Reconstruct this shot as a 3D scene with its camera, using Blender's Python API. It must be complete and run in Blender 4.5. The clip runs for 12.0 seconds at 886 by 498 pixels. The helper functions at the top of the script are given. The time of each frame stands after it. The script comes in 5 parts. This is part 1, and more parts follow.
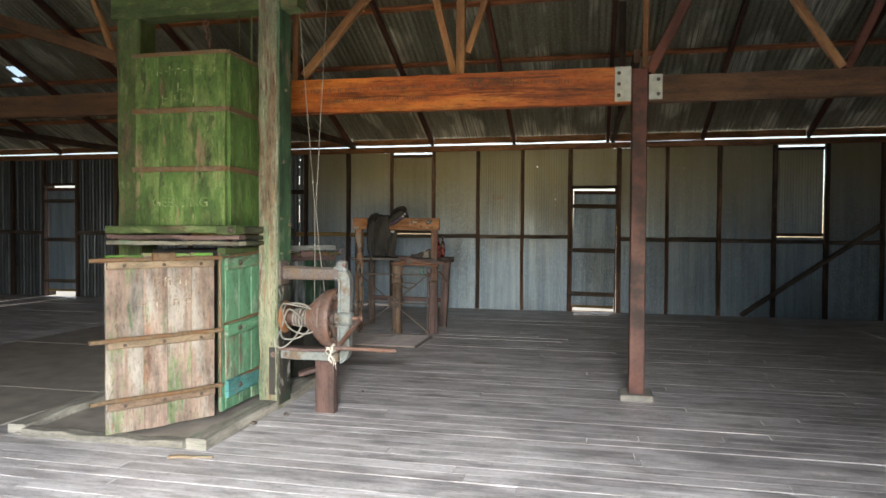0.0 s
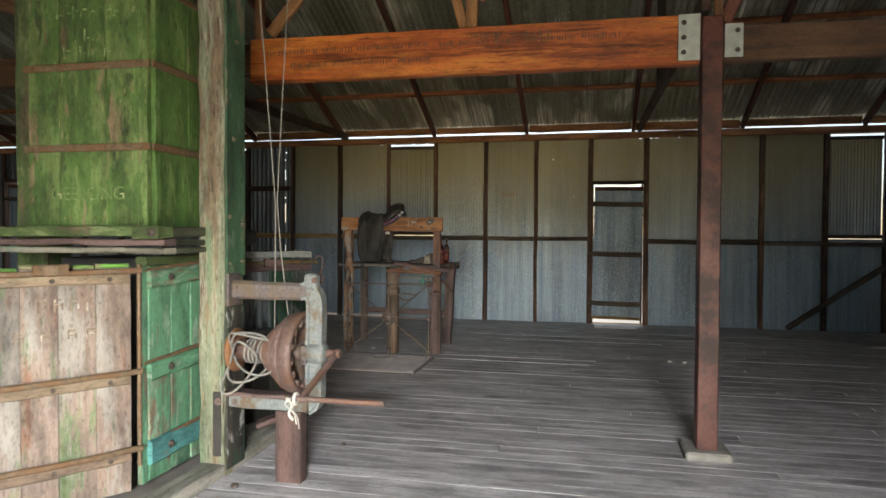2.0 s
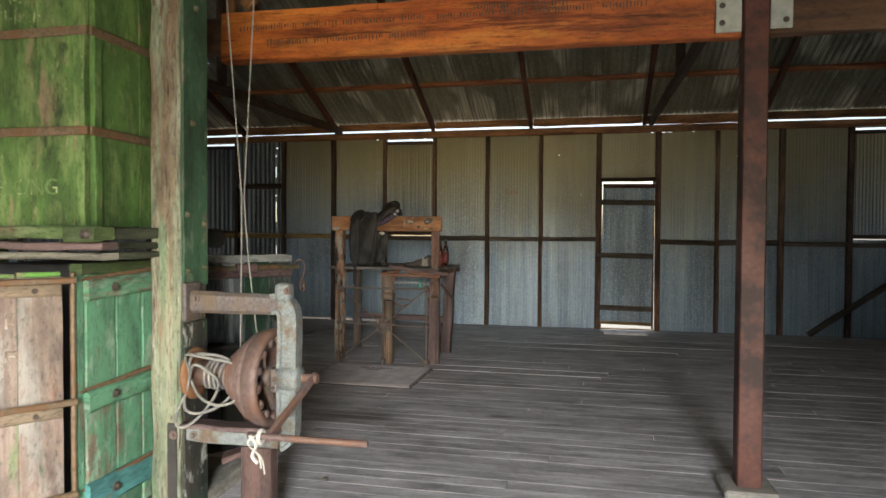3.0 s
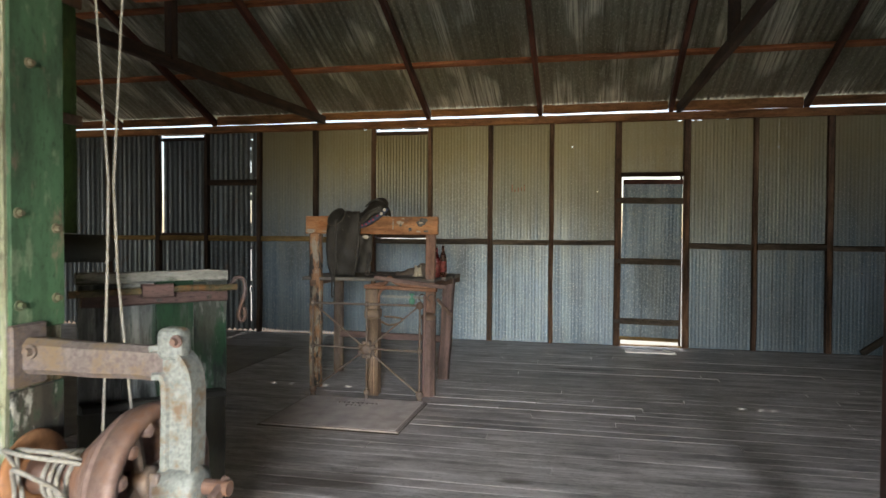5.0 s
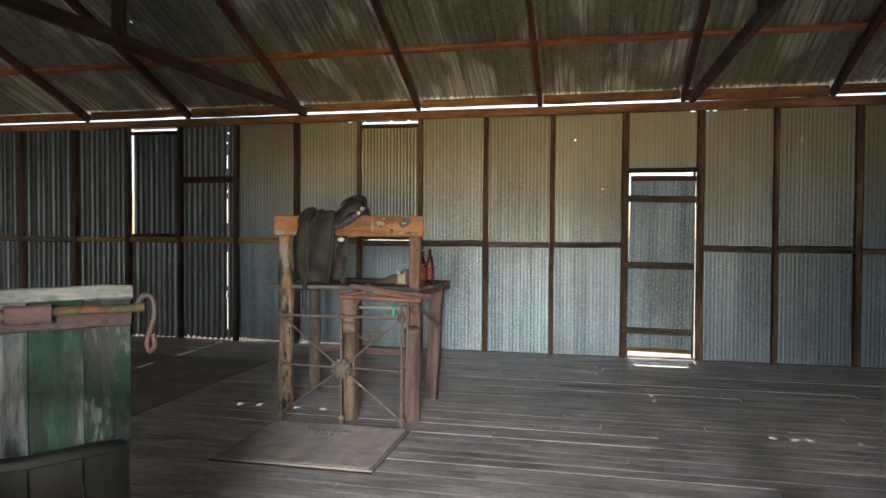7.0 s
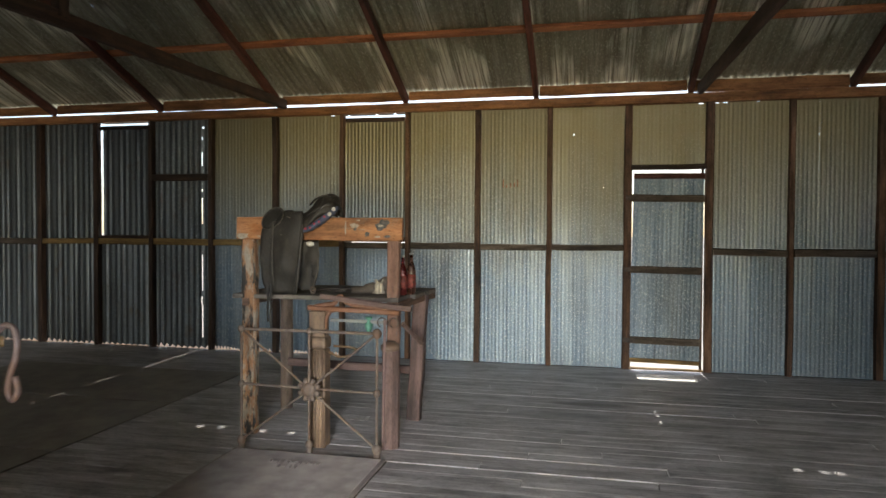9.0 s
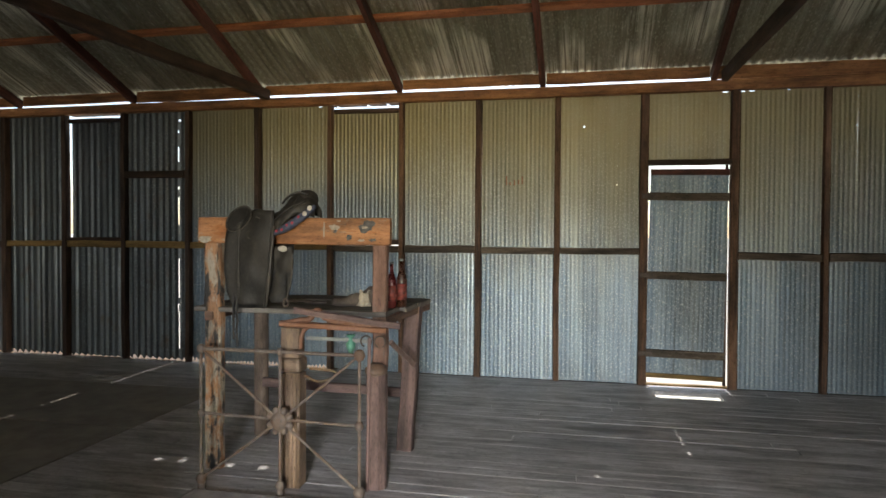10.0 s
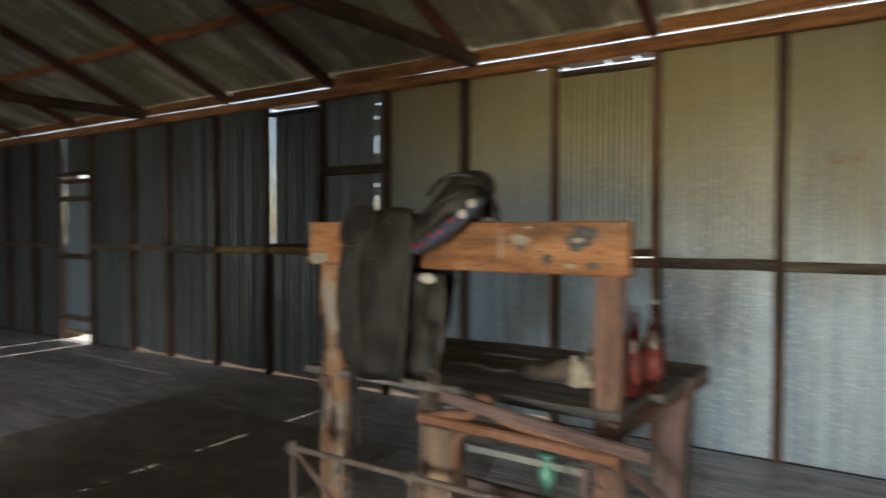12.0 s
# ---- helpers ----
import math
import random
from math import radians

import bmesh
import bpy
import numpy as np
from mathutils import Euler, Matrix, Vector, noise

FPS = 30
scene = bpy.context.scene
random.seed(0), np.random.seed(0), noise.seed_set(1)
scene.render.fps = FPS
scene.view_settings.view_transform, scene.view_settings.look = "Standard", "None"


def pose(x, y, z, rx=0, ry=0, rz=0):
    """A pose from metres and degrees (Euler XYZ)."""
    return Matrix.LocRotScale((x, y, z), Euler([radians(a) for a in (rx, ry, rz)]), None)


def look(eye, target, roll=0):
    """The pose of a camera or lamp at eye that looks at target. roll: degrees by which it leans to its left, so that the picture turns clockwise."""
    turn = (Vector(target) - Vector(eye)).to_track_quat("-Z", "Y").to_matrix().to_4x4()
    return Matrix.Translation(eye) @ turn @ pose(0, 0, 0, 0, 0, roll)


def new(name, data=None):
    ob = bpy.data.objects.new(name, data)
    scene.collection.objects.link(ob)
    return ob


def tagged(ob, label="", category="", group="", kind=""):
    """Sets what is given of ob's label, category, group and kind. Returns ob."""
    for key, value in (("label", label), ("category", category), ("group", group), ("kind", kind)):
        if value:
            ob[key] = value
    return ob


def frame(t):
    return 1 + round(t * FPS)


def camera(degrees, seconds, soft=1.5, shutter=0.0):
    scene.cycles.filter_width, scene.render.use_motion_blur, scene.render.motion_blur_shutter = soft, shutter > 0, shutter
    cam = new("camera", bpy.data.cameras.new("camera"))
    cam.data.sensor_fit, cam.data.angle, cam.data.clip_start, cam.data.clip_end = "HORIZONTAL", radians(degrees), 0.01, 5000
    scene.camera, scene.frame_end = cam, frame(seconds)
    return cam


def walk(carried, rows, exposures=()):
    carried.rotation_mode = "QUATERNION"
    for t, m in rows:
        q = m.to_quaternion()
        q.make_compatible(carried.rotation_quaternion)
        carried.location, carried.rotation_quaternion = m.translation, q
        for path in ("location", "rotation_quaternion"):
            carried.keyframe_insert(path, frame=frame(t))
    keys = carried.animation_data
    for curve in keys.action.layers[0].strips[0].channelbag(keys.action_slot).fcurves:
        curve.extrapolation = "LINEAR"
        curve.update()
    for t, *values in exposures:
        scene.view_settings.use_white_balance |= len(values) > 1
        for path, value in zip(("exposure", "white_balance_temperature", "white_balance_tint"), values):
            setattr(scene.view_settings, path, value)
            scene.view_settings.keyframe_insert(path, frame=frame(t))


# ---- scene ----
cam = camera(67.2, 12.0, soft=1.6, shutter=0.5)
EXPO = [(0.0, 0.06), (1.0, -0.02), (3.0, 0.02), (5.0, 0.38), (6.0, 0.62), (9.0, 0.72), (10.5, 0.72), (11.4, 0.52), (12.0, 0.6)]
PATH = [
    (0, (0.283, -0.02, 1.276), (-0.146, 1.932, 1.227), 0.3),
    (0.5, (0.209, 0.279, 1.273), (-0.222, 2.232, 1.224), 0.3),
    (1, (0.128, 0.595, 1.273), (-0.304, 2.547, 1.226), 0.3),
    (1.5, (0.048, 0.919, 1.281), (-0.384, 2.871, 1.234), 0.3),
    (2, (-0.019, 1.216, 1.287), (-0.452, 3.168, 1.24), 0.3),
    (2.5, (-0.082, 1.5, 1.293), (-0.514, 3.452, 1.246), 0.3),
    (3, (-0.129, 1.759, 1.297), (-0.562, 3.711, 1.248), 0.3),
    (5, (-0.382, 2.891, 1.321), (-0.805, 4.845, 1.274), 0.3),
    (5.5, (-0.417, 3.105, 1.324), (-0.837, 5.06, 1.276), 0.4),
    (6, (-0.425, 3.272, 1.333), (-0.846, 5.227, 1.284), 0.3),
    (6.5, (-0.436, 3.433, 1.328), (-0.857, 5.388, 1.282), 0.4),
    (7, (-0.427, 3.569, 1.336), (-0.85, 5.523, 1.289), 0.3),
    (9, (-0.431, 4.112, 1.366), (-0.852, 6.066, 1.316), 0.3),
    (9.5, (-0.471, 4.394, 1.372), (-0.894, 6.348, 1.323), 0.3),
    (10, (-0.535, 4.728, 1.378), (-0.957, 6.683, 1.33), 0.3),
    (10.5, (-0.617, 5.121, 1.389), (-1.038, 7.076, 1.341), 0.3),
    (11, (-0.696, 5.569, 1.403), (-1.121, 7.523, 1.353), 0.3),
    (11.3, (-0.748, 5.845, 1.411), (-1.248, 7.781, 1.361), 0.2),
    (11.5, (-0.803, 6.04, 1.418), (-1.416, 7.943, 1.366), 0.0),
    (11.7, (-0.865, 6.228, 1.416), (-1.66, 8.063, 1.368), 0.0),
    (11.9, (-0.957, 6.396, 1.419), (-1.957, 8.128, 1.373), 0.0),
    (12, (-1.019, 6.463, 1.427), (-2.123, 8.13, 1.376), 0.1),
]
walk(cam, [(t, look(eye, target, roll)) for t, eye, target, roll in PATH], EXPO)

# ---- world, sun, daylight ----
SUN_AZ, SUN_EL = radians(-2.5), radians(43.4)          # azimuth from +y towards +x
TO_SUN = Vector((math.sin(SUN_AZ) * math.cos(SUN_EL), math.cos(SUN_AZ) * math.cos(SUN_EL), math.sin(SUN_EL)))
world = bpy.data.worlds.new("world")
scene.world = world
world.use_nodes = True
wn = world.node_tree
sky = wn.nodes.new("ShaderNodeTexSky")
sky.sky_type, sky.sun_disc, sky.sun_elevation, sky.sun_rotation = "NISHITA", False, SUN_EL, SUN_AZ
wn.links.new(sky.outputs[0], wn.nodes["Background"].inputs[0])
wn.nodes["Background"].inputs[1].default_value = 0.15
sun_data = bpy.data.lights.new("sun", "SUN")
sun_data.energy, sun_data.angle, sun_data.color = 5.0, radians(0.53), (1.0, 0.93, 0.82)
sun = new("sun", sun_data)
sun.matrix_world = look(TO_SUN * 30, (0, 0, 0))


def area_lamp(name, eye, target, w, h, watts, color, spread=180):
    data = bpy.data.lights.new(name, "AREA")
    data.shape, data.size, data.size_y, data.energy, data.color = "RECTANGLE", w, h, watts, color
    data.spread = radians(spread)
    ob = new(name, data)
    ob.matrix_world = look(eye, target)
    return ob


# the open doorway behind the start of the walk: sky from above; tinted lamp added for ground bounce
area_lamp("daylight_sky", (0.68, -2.12, 1.8), (-1.3, 2.4, -2.8), 1.3, 1.6, 565, (0.935, 0.953, 0.943), 91)
area_lamp("ground_bounce_fill", (0.75, -2.12, 0.5), (-2.6, 8.0, 1.45), 2.6, 0.9, 23, (1.0, 0.78, 0.38), 50)
# two fill lamps added to brighten the west side, no source known there
area_lamp("west_fill_sky", (-6.0, -2.12, 1.6), (-8.2, 4.0, -1.3), 2.0, 1.8, 21, (0.95, 0.96, 0.96), 90)
area_lamp("west_fill_ground", (-6.0, -2.12, 0.5), (-9.0, 8.0, 1.4), 2.0, 0.8, 5, (1.0, 0.84, 0.55), 60)


# ---- materials ----
class Nodes:
    """A few shorthands for one material's node tree."""

    def __init__(self, name):
        self.m = bpy.data.materials.new(name)
        self.m.use_nodes = True
        self.t = self.m.node_tree
        self.b = self.t.nodes["Principled BSDF"]
        self.co = self.t.nodes.new("ShaderNodeTexCoord")
        self.info = self.t.nodes.new("ShaderNodeObjectInfo")

    def link(self, a, b):
        self.t.links.new(a, b)

    def vec(self, kind, scale):
        n = self.t.nodes.new("ShaderNodeMapping")
        n.inputs["Scale"].default_value = scale
        self.link(self.co.outputs[kind], n.inputs[0])
        return n.outputs[0]

    def noise(self, vector, scale=1.0, detail=4.0, rough=0.6, shift=True, kind=None):
        n = self.t.nodes.new("ShaderNodeTexNoise")
        n.noise_dimensions = "4D"
        self.link(vector, n.inputs["Vector"])
        n.inputs["Scale"].default_value, n.inputs["Detail"].default_value, n.inputs["Roughness"].default_value = scale, detail, rough
        if shift:
            k = self.math("MULTIPLY", self.info.outputs["Random"], 37.0)
            self.link(k, n.inputs["W"])
        return n.outputs["Fac"]

    def math(self, op, a, b=0.0):
        n = self.t.nodes.new("ShaderNodeMath")
        n.operation = op
        for k, v in ((0, a), (1, b)):
            if isinstance(v, (int, float)):
                n.inputs[k].default_value = v
            else:
                self.link(v, n.inputs[k])
        return n.outputs[0]

    def ramp(self, fac, stops):
        n = self.t.nodes.new("ShaderNodeValToRGB")
        e = n.color_ramp.elements
        while len(e) < len(stops):
            e.new(0.5)
        for el, (at, c) in zip(e, stops):
            el.position = at
            el.color = (*c, 1) if not isinstance(c, (int, float)) else (c, c, c, 1)
        self.link(fac, n.inputs[0])
        return n.outputs[0]

    def mix(self, fac, a, b):
        n = self.t.nodes.new("ShaderNodeMix")
        n.data_type = "RGBA"
        for k, v in ((0, fac), (6, a), (7, b)):
            if isinstance(v, (int, float)):
                n.inputs[k].default_value = v
            elif isinstance(v, tuple):
                n.inputs[k].default_value = (*v, 1)
            else:
                self.link(v, n.inputs[k])
        return n.outputs[2]

    def value(self, color, amount):
        n = self.t.nodes.new("ShaderNodeHueSaturation")
        self.link(color, n.inputs["Color"])
        self.link(amount, n.inputs["Value"])
        return n.outputs[0]

    def bump(self, height, strength=0.3, distance=0.003):
        n = self.t.nodes.new("ShaderNodeBump")
        n.inputs["Strength"].default_value, n.inputs["Distance"].default_value = strength, distance
        self.link(height, n.inputs["Height"])
        self.link(n.outputs[0], self.b.inputs["Normal"])

    def done(self, color, rough=0.8, metal=0.0):
        for name, v in (("Base Color", color), ("Roughness", rough), ("Metallic", metal)):
            if isinstance(v, tuple):
                self.b.inputs[name].default_value = (*v, 1)
            elif isinstance(v, (int, float)):
                self.b.inputs[name].default_value = v
            else:
                self.link(v, self.b.inputs[name])
        return self.m


def wood(name, dark, light, rough=0.8, grain=(1.6, 26.0), coats=(), vary=0.35, bump=0.35, stretch=2.6, field=False):
    """Weathered timber with the grain along u; coats: worn paint as (colour, share, patch scale)."""
    n = Nodes(name)
    fine = n.noise(n.vec("UV", (grain[0], grain[1], 1)), 1.0, 6, 0.65)
    broad = n.noise(n.vec("UV", (0.9, 5.0, 1)), 1.0, 3, 0.6)
    both = n.math("ADD", n.math("MULTIPLY", fine, 0.6), n.math("MULTIPLY", broad, 0.4))
    color = n.ramp(both, [(0.40, dark), (0.60, light)])
    for tone, share, size in coats:
        patch = n.noise(n.vec("UV", (size, size * stretch, 1)), 1.0, 7, 0.68)
        wear = n.math("ADD", n.math("MULTIPLY", patch, 0.75), n.math("MULTIPLY", fine, 0.25))
        at = 0.5 - 0.24 * (share - 0.5)
        cover = n.ramp(wear, [(at - 0.02, 0.0), (at + 0.025, 1.0)])
        shade = n.ramp(broad, [(0.3, tuple(0.6 * c for c in tone)), (0.7, tone)])
        color = n.mix(cover, color, shade)
    grime = n.noise(n.vec("UV", (2.6, 8.0, 1)), 1.0, 8, 0.72)
    specks = n.noise(n.vec("UV", (34.0, 110.0, 1)), 1.0, 4, 0.7)
    dirt = n.math("MULTIPLY", n.ramp(grime, [(0.36, 0.42), (0.56, 1.0)]), n.ramp(specks, [(0.34, 0.5), (0.47, 1.0)]))
    amount = n.math("ADD", n.math("MULTIPLY", n.info.outputs["Random"], vary), 1 - vary / 2)
    color = n.value(color, n.math("MULTIPLY", amount, dirt))
    if field:
        worn = n.noise(n.vec("Object", (0.7, 1.6, 1)), 1.0, 6, 0.62, False)
        fine_worn = n.noise(n.vec("Object", (2.2, 9.0, 1)), 1.0, 5, 0.65, False)
        both_worn = n.math("ADD", n.math("MULTIPLY", worn, 0.6), n.math("MULTIPLY", fine_worn, 0.4))
        color = n.value(color, n.ramp(both_worn, [(0.36, 0.62), (0.50, 1.05), (0.66, 1.3)]))
        # old oil stains soaked into the boards
        sep = n.t.nodes.new("ShaderNodeSeparateXYZ")
        n.link(n.co.outputs["Object"], sep.inputs[0])
        for cx, cy, rx, ry in ((-1.78, 6.2, 0.42, 0.22), (-0.42, 9.52, 0.5, 0.10), (-0.75, 6.42, 0.12, 0.05)):
            dx = n.math("POWER", n.math("ABSOLUTE", n.math("MULTIPLY", n.math("SUBTRACT", sep.outputs[0], cx), 1 / rx)), 2.0)
            dy = n.math("POWER", n.math("ABSOLUTE", n.math("MULTIPLY", n.math("SUBTRACT", sep.outputs[1], cy), 1 / ry)), 2.0)
            edge = n.math("ADD", n.math("ADD", dx, dy), n.math("MULTIPLY", fine_worn, 1.6))
            color = n.mix(n.ramp(n.math("MULTIPLY", edge, 0.5), [(0.45, 0.72), (0.85, 0.0)]), color, (0.085, 0.07, 0.062))
    n.bump(n.math("ADD", both, n.math("MULTIPLY", specks, 0.25)), bump, 0.004)
    return n.done(color, n.ramp(fine, [(0.3, rough - 0.12), (0.7, min(1.0, rough + 0.1))]))


def sheet_metal(name, cold, pale, stain, island=False, metal=0.75, rough=0.42, top=None, bright=None, rusty=None):
    """Old galvanised iron: streaks down the sheet, spangle, stains; top: tint painted for bounced light."""
    n = Nodes(name)
    kind = "Object"
    streak = n.noise(n.vec(kind, (9, 9 if not island else 0.35, 0.35)), 1.0, 5, 0.65)
    cloud = n.noise(n.vec(kind, (1.5, 0.6 if island else 1.5, 0.8)), 1.0, 4, 0.6)
    spangle = n.noise(n.vec(kind, (60, 60, 60)), 1.0, 3, 0.7)
    color = n.mix(n.ramp(streak, [(0.38, 0.0), (0.68, 1.0)]), cold, pale)
    color = n.mix(n.ramp(cloud, [(0.5, 0.0), (0.75, 0.4 if island else 0.8)]), color, stain)
    lines = n.noise(n.vec(kind, (55, 55 if not island else 0.8, 0.8)), 1.0, 4, 0.7)
    color = n.mix(n.ramp(lines, [(0.52, 0.0), (0.68, 0.55)]), color, pale)
    color = n.mix(n.ramp(lines, [(0.32, 0.5), (0.46, 0.0)]), color, stain)
    flecks = n.noise(n.vec(kind, (95, 95, 60) if not island else (75, 20, 55)), 1.0, 1.5, 0.6)
    color = n.mix(n.ramp(flecks, [(0.55, 0.0), (0.68, 0.3 if island else 0.75)]), color, bright or pale)
    color = n.mix(n.ramp(flecks, [(0.33, 0.4), (0.43, 0.0)]), color, stain)
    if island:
        # glossy sheen on groups of ribs, painted as a brighter colour
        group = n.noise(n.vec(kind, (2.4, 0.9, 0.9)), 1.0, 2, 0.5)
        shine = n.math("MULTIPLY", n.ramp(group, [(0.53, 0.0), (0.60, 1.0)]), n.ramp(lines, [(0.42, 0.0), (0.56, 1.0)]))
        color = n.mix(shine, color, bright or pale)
    # warm bounce light on the upper iron, painted into the colour
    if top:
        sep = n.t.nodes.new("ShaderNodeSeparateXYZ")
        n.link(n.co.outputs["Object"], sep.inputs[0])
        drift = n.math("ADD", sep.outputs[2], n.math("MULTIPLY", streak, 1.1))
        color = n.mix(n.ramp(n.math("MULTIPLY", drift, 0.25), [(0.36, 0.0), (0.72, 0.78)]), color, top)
    if rusty:
        edge = n.noise(n.vec(kind, (6, 6, 3)), 1.0, 6, 0.7)
        color = n.mix(n.ramp(edge, [(0.56, 0.0), (0.7, 0.75)]), color, rusty)
    if island:
        geo = n.t.nodes.new("ShaderNodeNewGeometry")
        rnd = geo.outputs["Random Per Island"]
    else:
        rnd = n.info.outputs["Random"]
    color = n.value(color, n.math("ADD", n.math("MULTIPLY", rnd, 0.4), 0.8))
    n.bump(spangle, 0.12, 0.002)
    r = n.ramp(n.math("ADD", n.math("MULTIPLY", spangle, 0.5), n.math("MULTIPLY", cloud, 0.5)), [(0.35, rough - 0.1), (0.65, rough + 0.16)])
    return n.done(color, r, metal)


def iron(name, a, b, rust, share=0.5, metal=0.25, rough=0.62, size=7.0):
    """Painted or bare iron with rust patches."""
    n = Nodes(name)
    v = n.vec("Object", (size, size, size))
    patch = n.noise(v, 1.0, 6, 0.65)
    fine = n.noise(v, 7.0, 4, 0.6)
    color = n.ramp(fine, [(0.35, a), (0.65, b)])
    color = n.mix(n.ramp(n.math("ADD", n.math("MULTIPLY", patch, 0.8), n.math("MULTIPLY", fine, 0.2)), [(0.5 - 0.3 * (share - 0.5) - 0.05, 0.0), (0.5 - 0.3 * (share - 0.5) + 0.05, 1.0)]), color, rust)
    n.bump(fine, 0.3, 0.003)
    return n.done(color, n.ramp(patch, [(0.3, rough - 0.1), (0.7, rough + 0.15)]), metal)


def plain(name, a, b, rough=0.7, size=12.0, metal=0.0, bump=0.2):
    n = Nodes(name)
    f = n.noise(n.vec("Object", (size, size, size)), 1.0, 5, 0.6)
    n.bump(f, bump, 0.003)
    return n.done(n.ramp(f, [(0.35, a), (0.65, b)]), rough, metal)


M = {}
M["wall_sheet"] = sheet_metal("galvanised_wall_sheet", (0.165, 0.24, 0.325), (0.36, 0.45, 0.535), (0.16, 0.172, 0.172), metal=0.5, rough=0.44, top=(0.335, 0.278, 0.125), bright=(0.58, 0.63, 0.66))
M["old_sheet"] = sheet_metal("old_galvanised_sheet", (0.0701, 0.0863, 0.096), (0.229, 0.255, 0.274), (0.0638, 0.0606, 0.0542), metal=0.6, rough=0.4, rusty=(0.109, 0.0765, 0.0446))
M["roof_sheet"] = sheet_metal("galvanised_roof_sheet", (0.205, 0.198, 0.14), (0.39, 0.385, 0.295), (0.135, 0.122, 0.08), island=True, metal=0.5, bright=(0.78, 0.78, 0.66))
M["stud"] = wood("dark_hardwood_framing", (0.033, 0.021, 0.015), (0.125, 0.073, 0.049), vary=0.7)
M["rafter"] = wood("red_brown_rafter", (0.065, 0.024, 0.016), (0.20, 0.07, 0.044), vary=0.6)
M["plate"] = wood("brown_plate_timber", (0.18, 0.076, 0.030), (0.46, 0.22, 0.09), vary=0.3)
M["purlin"] = wood("red_orange_purlin", (0.26, 0.085, 0.035), (0.50, 0.20, 0.08), vary=0.3)
M["tie"] = wood("dark_brown_tie", (0.035, 0.02, 0.014), (0.12, 0.066, 0.042), vary=0.3)
M["straw"] = wood("pale_rail_timber", (0.22, 0.13, 0.04), (0.46, 0.30, 0.11), vary=0.3)
M["orange"] = wood("oiled_orange_beam", (0.34, 0.07, 0.013), (0.66, 0.205, 0.034), rough=0.55, grain=(0.8, 16), vary=0.1, coats=[((0.24, 0.048, 0.01), 0.32, 0.9), ((0.74, 0.27, 0.05), 0.3, 1.2), ((0.12, 0.03, 0.008), 0.1, 1.6)], stretch=16)
M["browned"] = wood("dark_brown_beam", (0.09, 0.045, 0.022), (0.2, 0.105, 0.05), vary=0.2)
M["strut"] = wood("honey_strut_timber", (0.20, 0.09, 0.035), (0.42, 0.22, 0.09), vary=0.4)
M["floor"] = wood("grey_worn_floorboard", (0.40, 0.375, 0.395), (0.74, 0.72, 0.75), rough=0.46, grain=(1.1, 40), vary=0.17, bump=0.5, field=True)
M["green"] = wood("worn_green_boards", (0.20, 0.14, 0.085), (0.36, 0.27, 0.16), coats=[((0.105, 0.20, 0.048), 0.84, 1.8), ((0.19, 0.285, 0.09), 0.42, 3.0), ((0.33, 0.25, 0.15), 0.16, 2.4), ((0.06, 0.10, 0.03), 0.2, 3.4), ((0.34, 0.38, 0.17), 0.1, 9.0)], vary=0.2)
M["green_side"] = wood("green_side_boards", (0.18, 0.135, 0.085), (0.32, 0.25, 0.16), coats=[((0.105, 0.215, 0.05), 0.85, 2.2), ((0.19, 0.30, 0.09), 0.36, 4.0)], vary=0.2)
M["teal"] = wood("worn_teal_boards", (0.168, 0.14, 0.0935), (0.318, 0.262, 0.187), coats=[((0.159, 0.393, 0.234), 0.78, 2.4), ((0.337, 0.514, 0.374), 0.3, 5.0)], vary=0.25)
M["blue_teal"] = wood("blue_green_board", (0.18, 0.2, 0.16), (0.3, 0.32, 0.26), coats=[((0.12, 0.38, 0.38), 0.85, 3.0)], vary=0.2)
M["pink"] = wood("bare_pinkish_boards", (0.215, 0.155, 0.125), (0.385, 0.30, 0.25), coats=[((0.22, 0.30, 0.14), 0.24, 1.4), ((0.43, 0.39, 0.345), 0.4, 1.6), ((0.19, 0.26, 0.15), 0.14, 4.0), ((0.31, 0.175, 0.12), 0.2, 1.8)], vary=0.08, stretch=5.0)
M["post"] = wood("flaking_press_post", (0.14, 0.10, 0.062), (0.31, 0.23, 0.145), coats=[((0.265, 0.29, 0.195), 0.56, 1.1), ((0.35, 0.345, 0.26), 0.34, 1.6), ((0.165, 0.235, 0.14), 0.26, 1.3), ((0.17, 0.095, 0.058), 0.14, 1.6), ((0.035, 0.028, 0.022), 0.1, 2.4), ((0.44, 0.435, 0.39), 0.14, 6.0), ((0.10, 0.062, 0.042), 0.16, 5.0)], vary=0.1, stretch=11.0)
M["flaked_side"] = wood("flaking_dark_green_timber", (0.03, 0.027, 0.022), (0.085, 0.075, 0.06), coats=[((0.04, 0.075, 0.045), 0.42, 2.2), ((0.02, 0.02, 0.018), 0.3, 3.0), ((0.50, 0.50, 0.46), 0.2, 7.0)], vary=0.1, stretch=2.0)
M["green_post"] = wood("green_press_timber", (0.107, 0.082, 0.0492), (0.205, 0.164, 0.0984), coats=[((0.10, 0.15, 0.05), 0.8, 3.0), ((0.20, 0.245, 0.11), 0.22, 6.0)], vary=0.3)
M["grey_wood"] = wood("grey_green_timber", (0.16, 0.15, 0.12), (0.38, 0.36, 0.29), coats=[((0.24, 0.36, 0.24), 0.35, 3.0)], vary=0.3)
M["bench"] = wood("brown_bench_timber", (0.12, 0.07, 0.05), (0.30, 0.19, 0.135), coats=[((0.27, 0.12, 0.075), 0.3, 4.0)], vary=0.35)
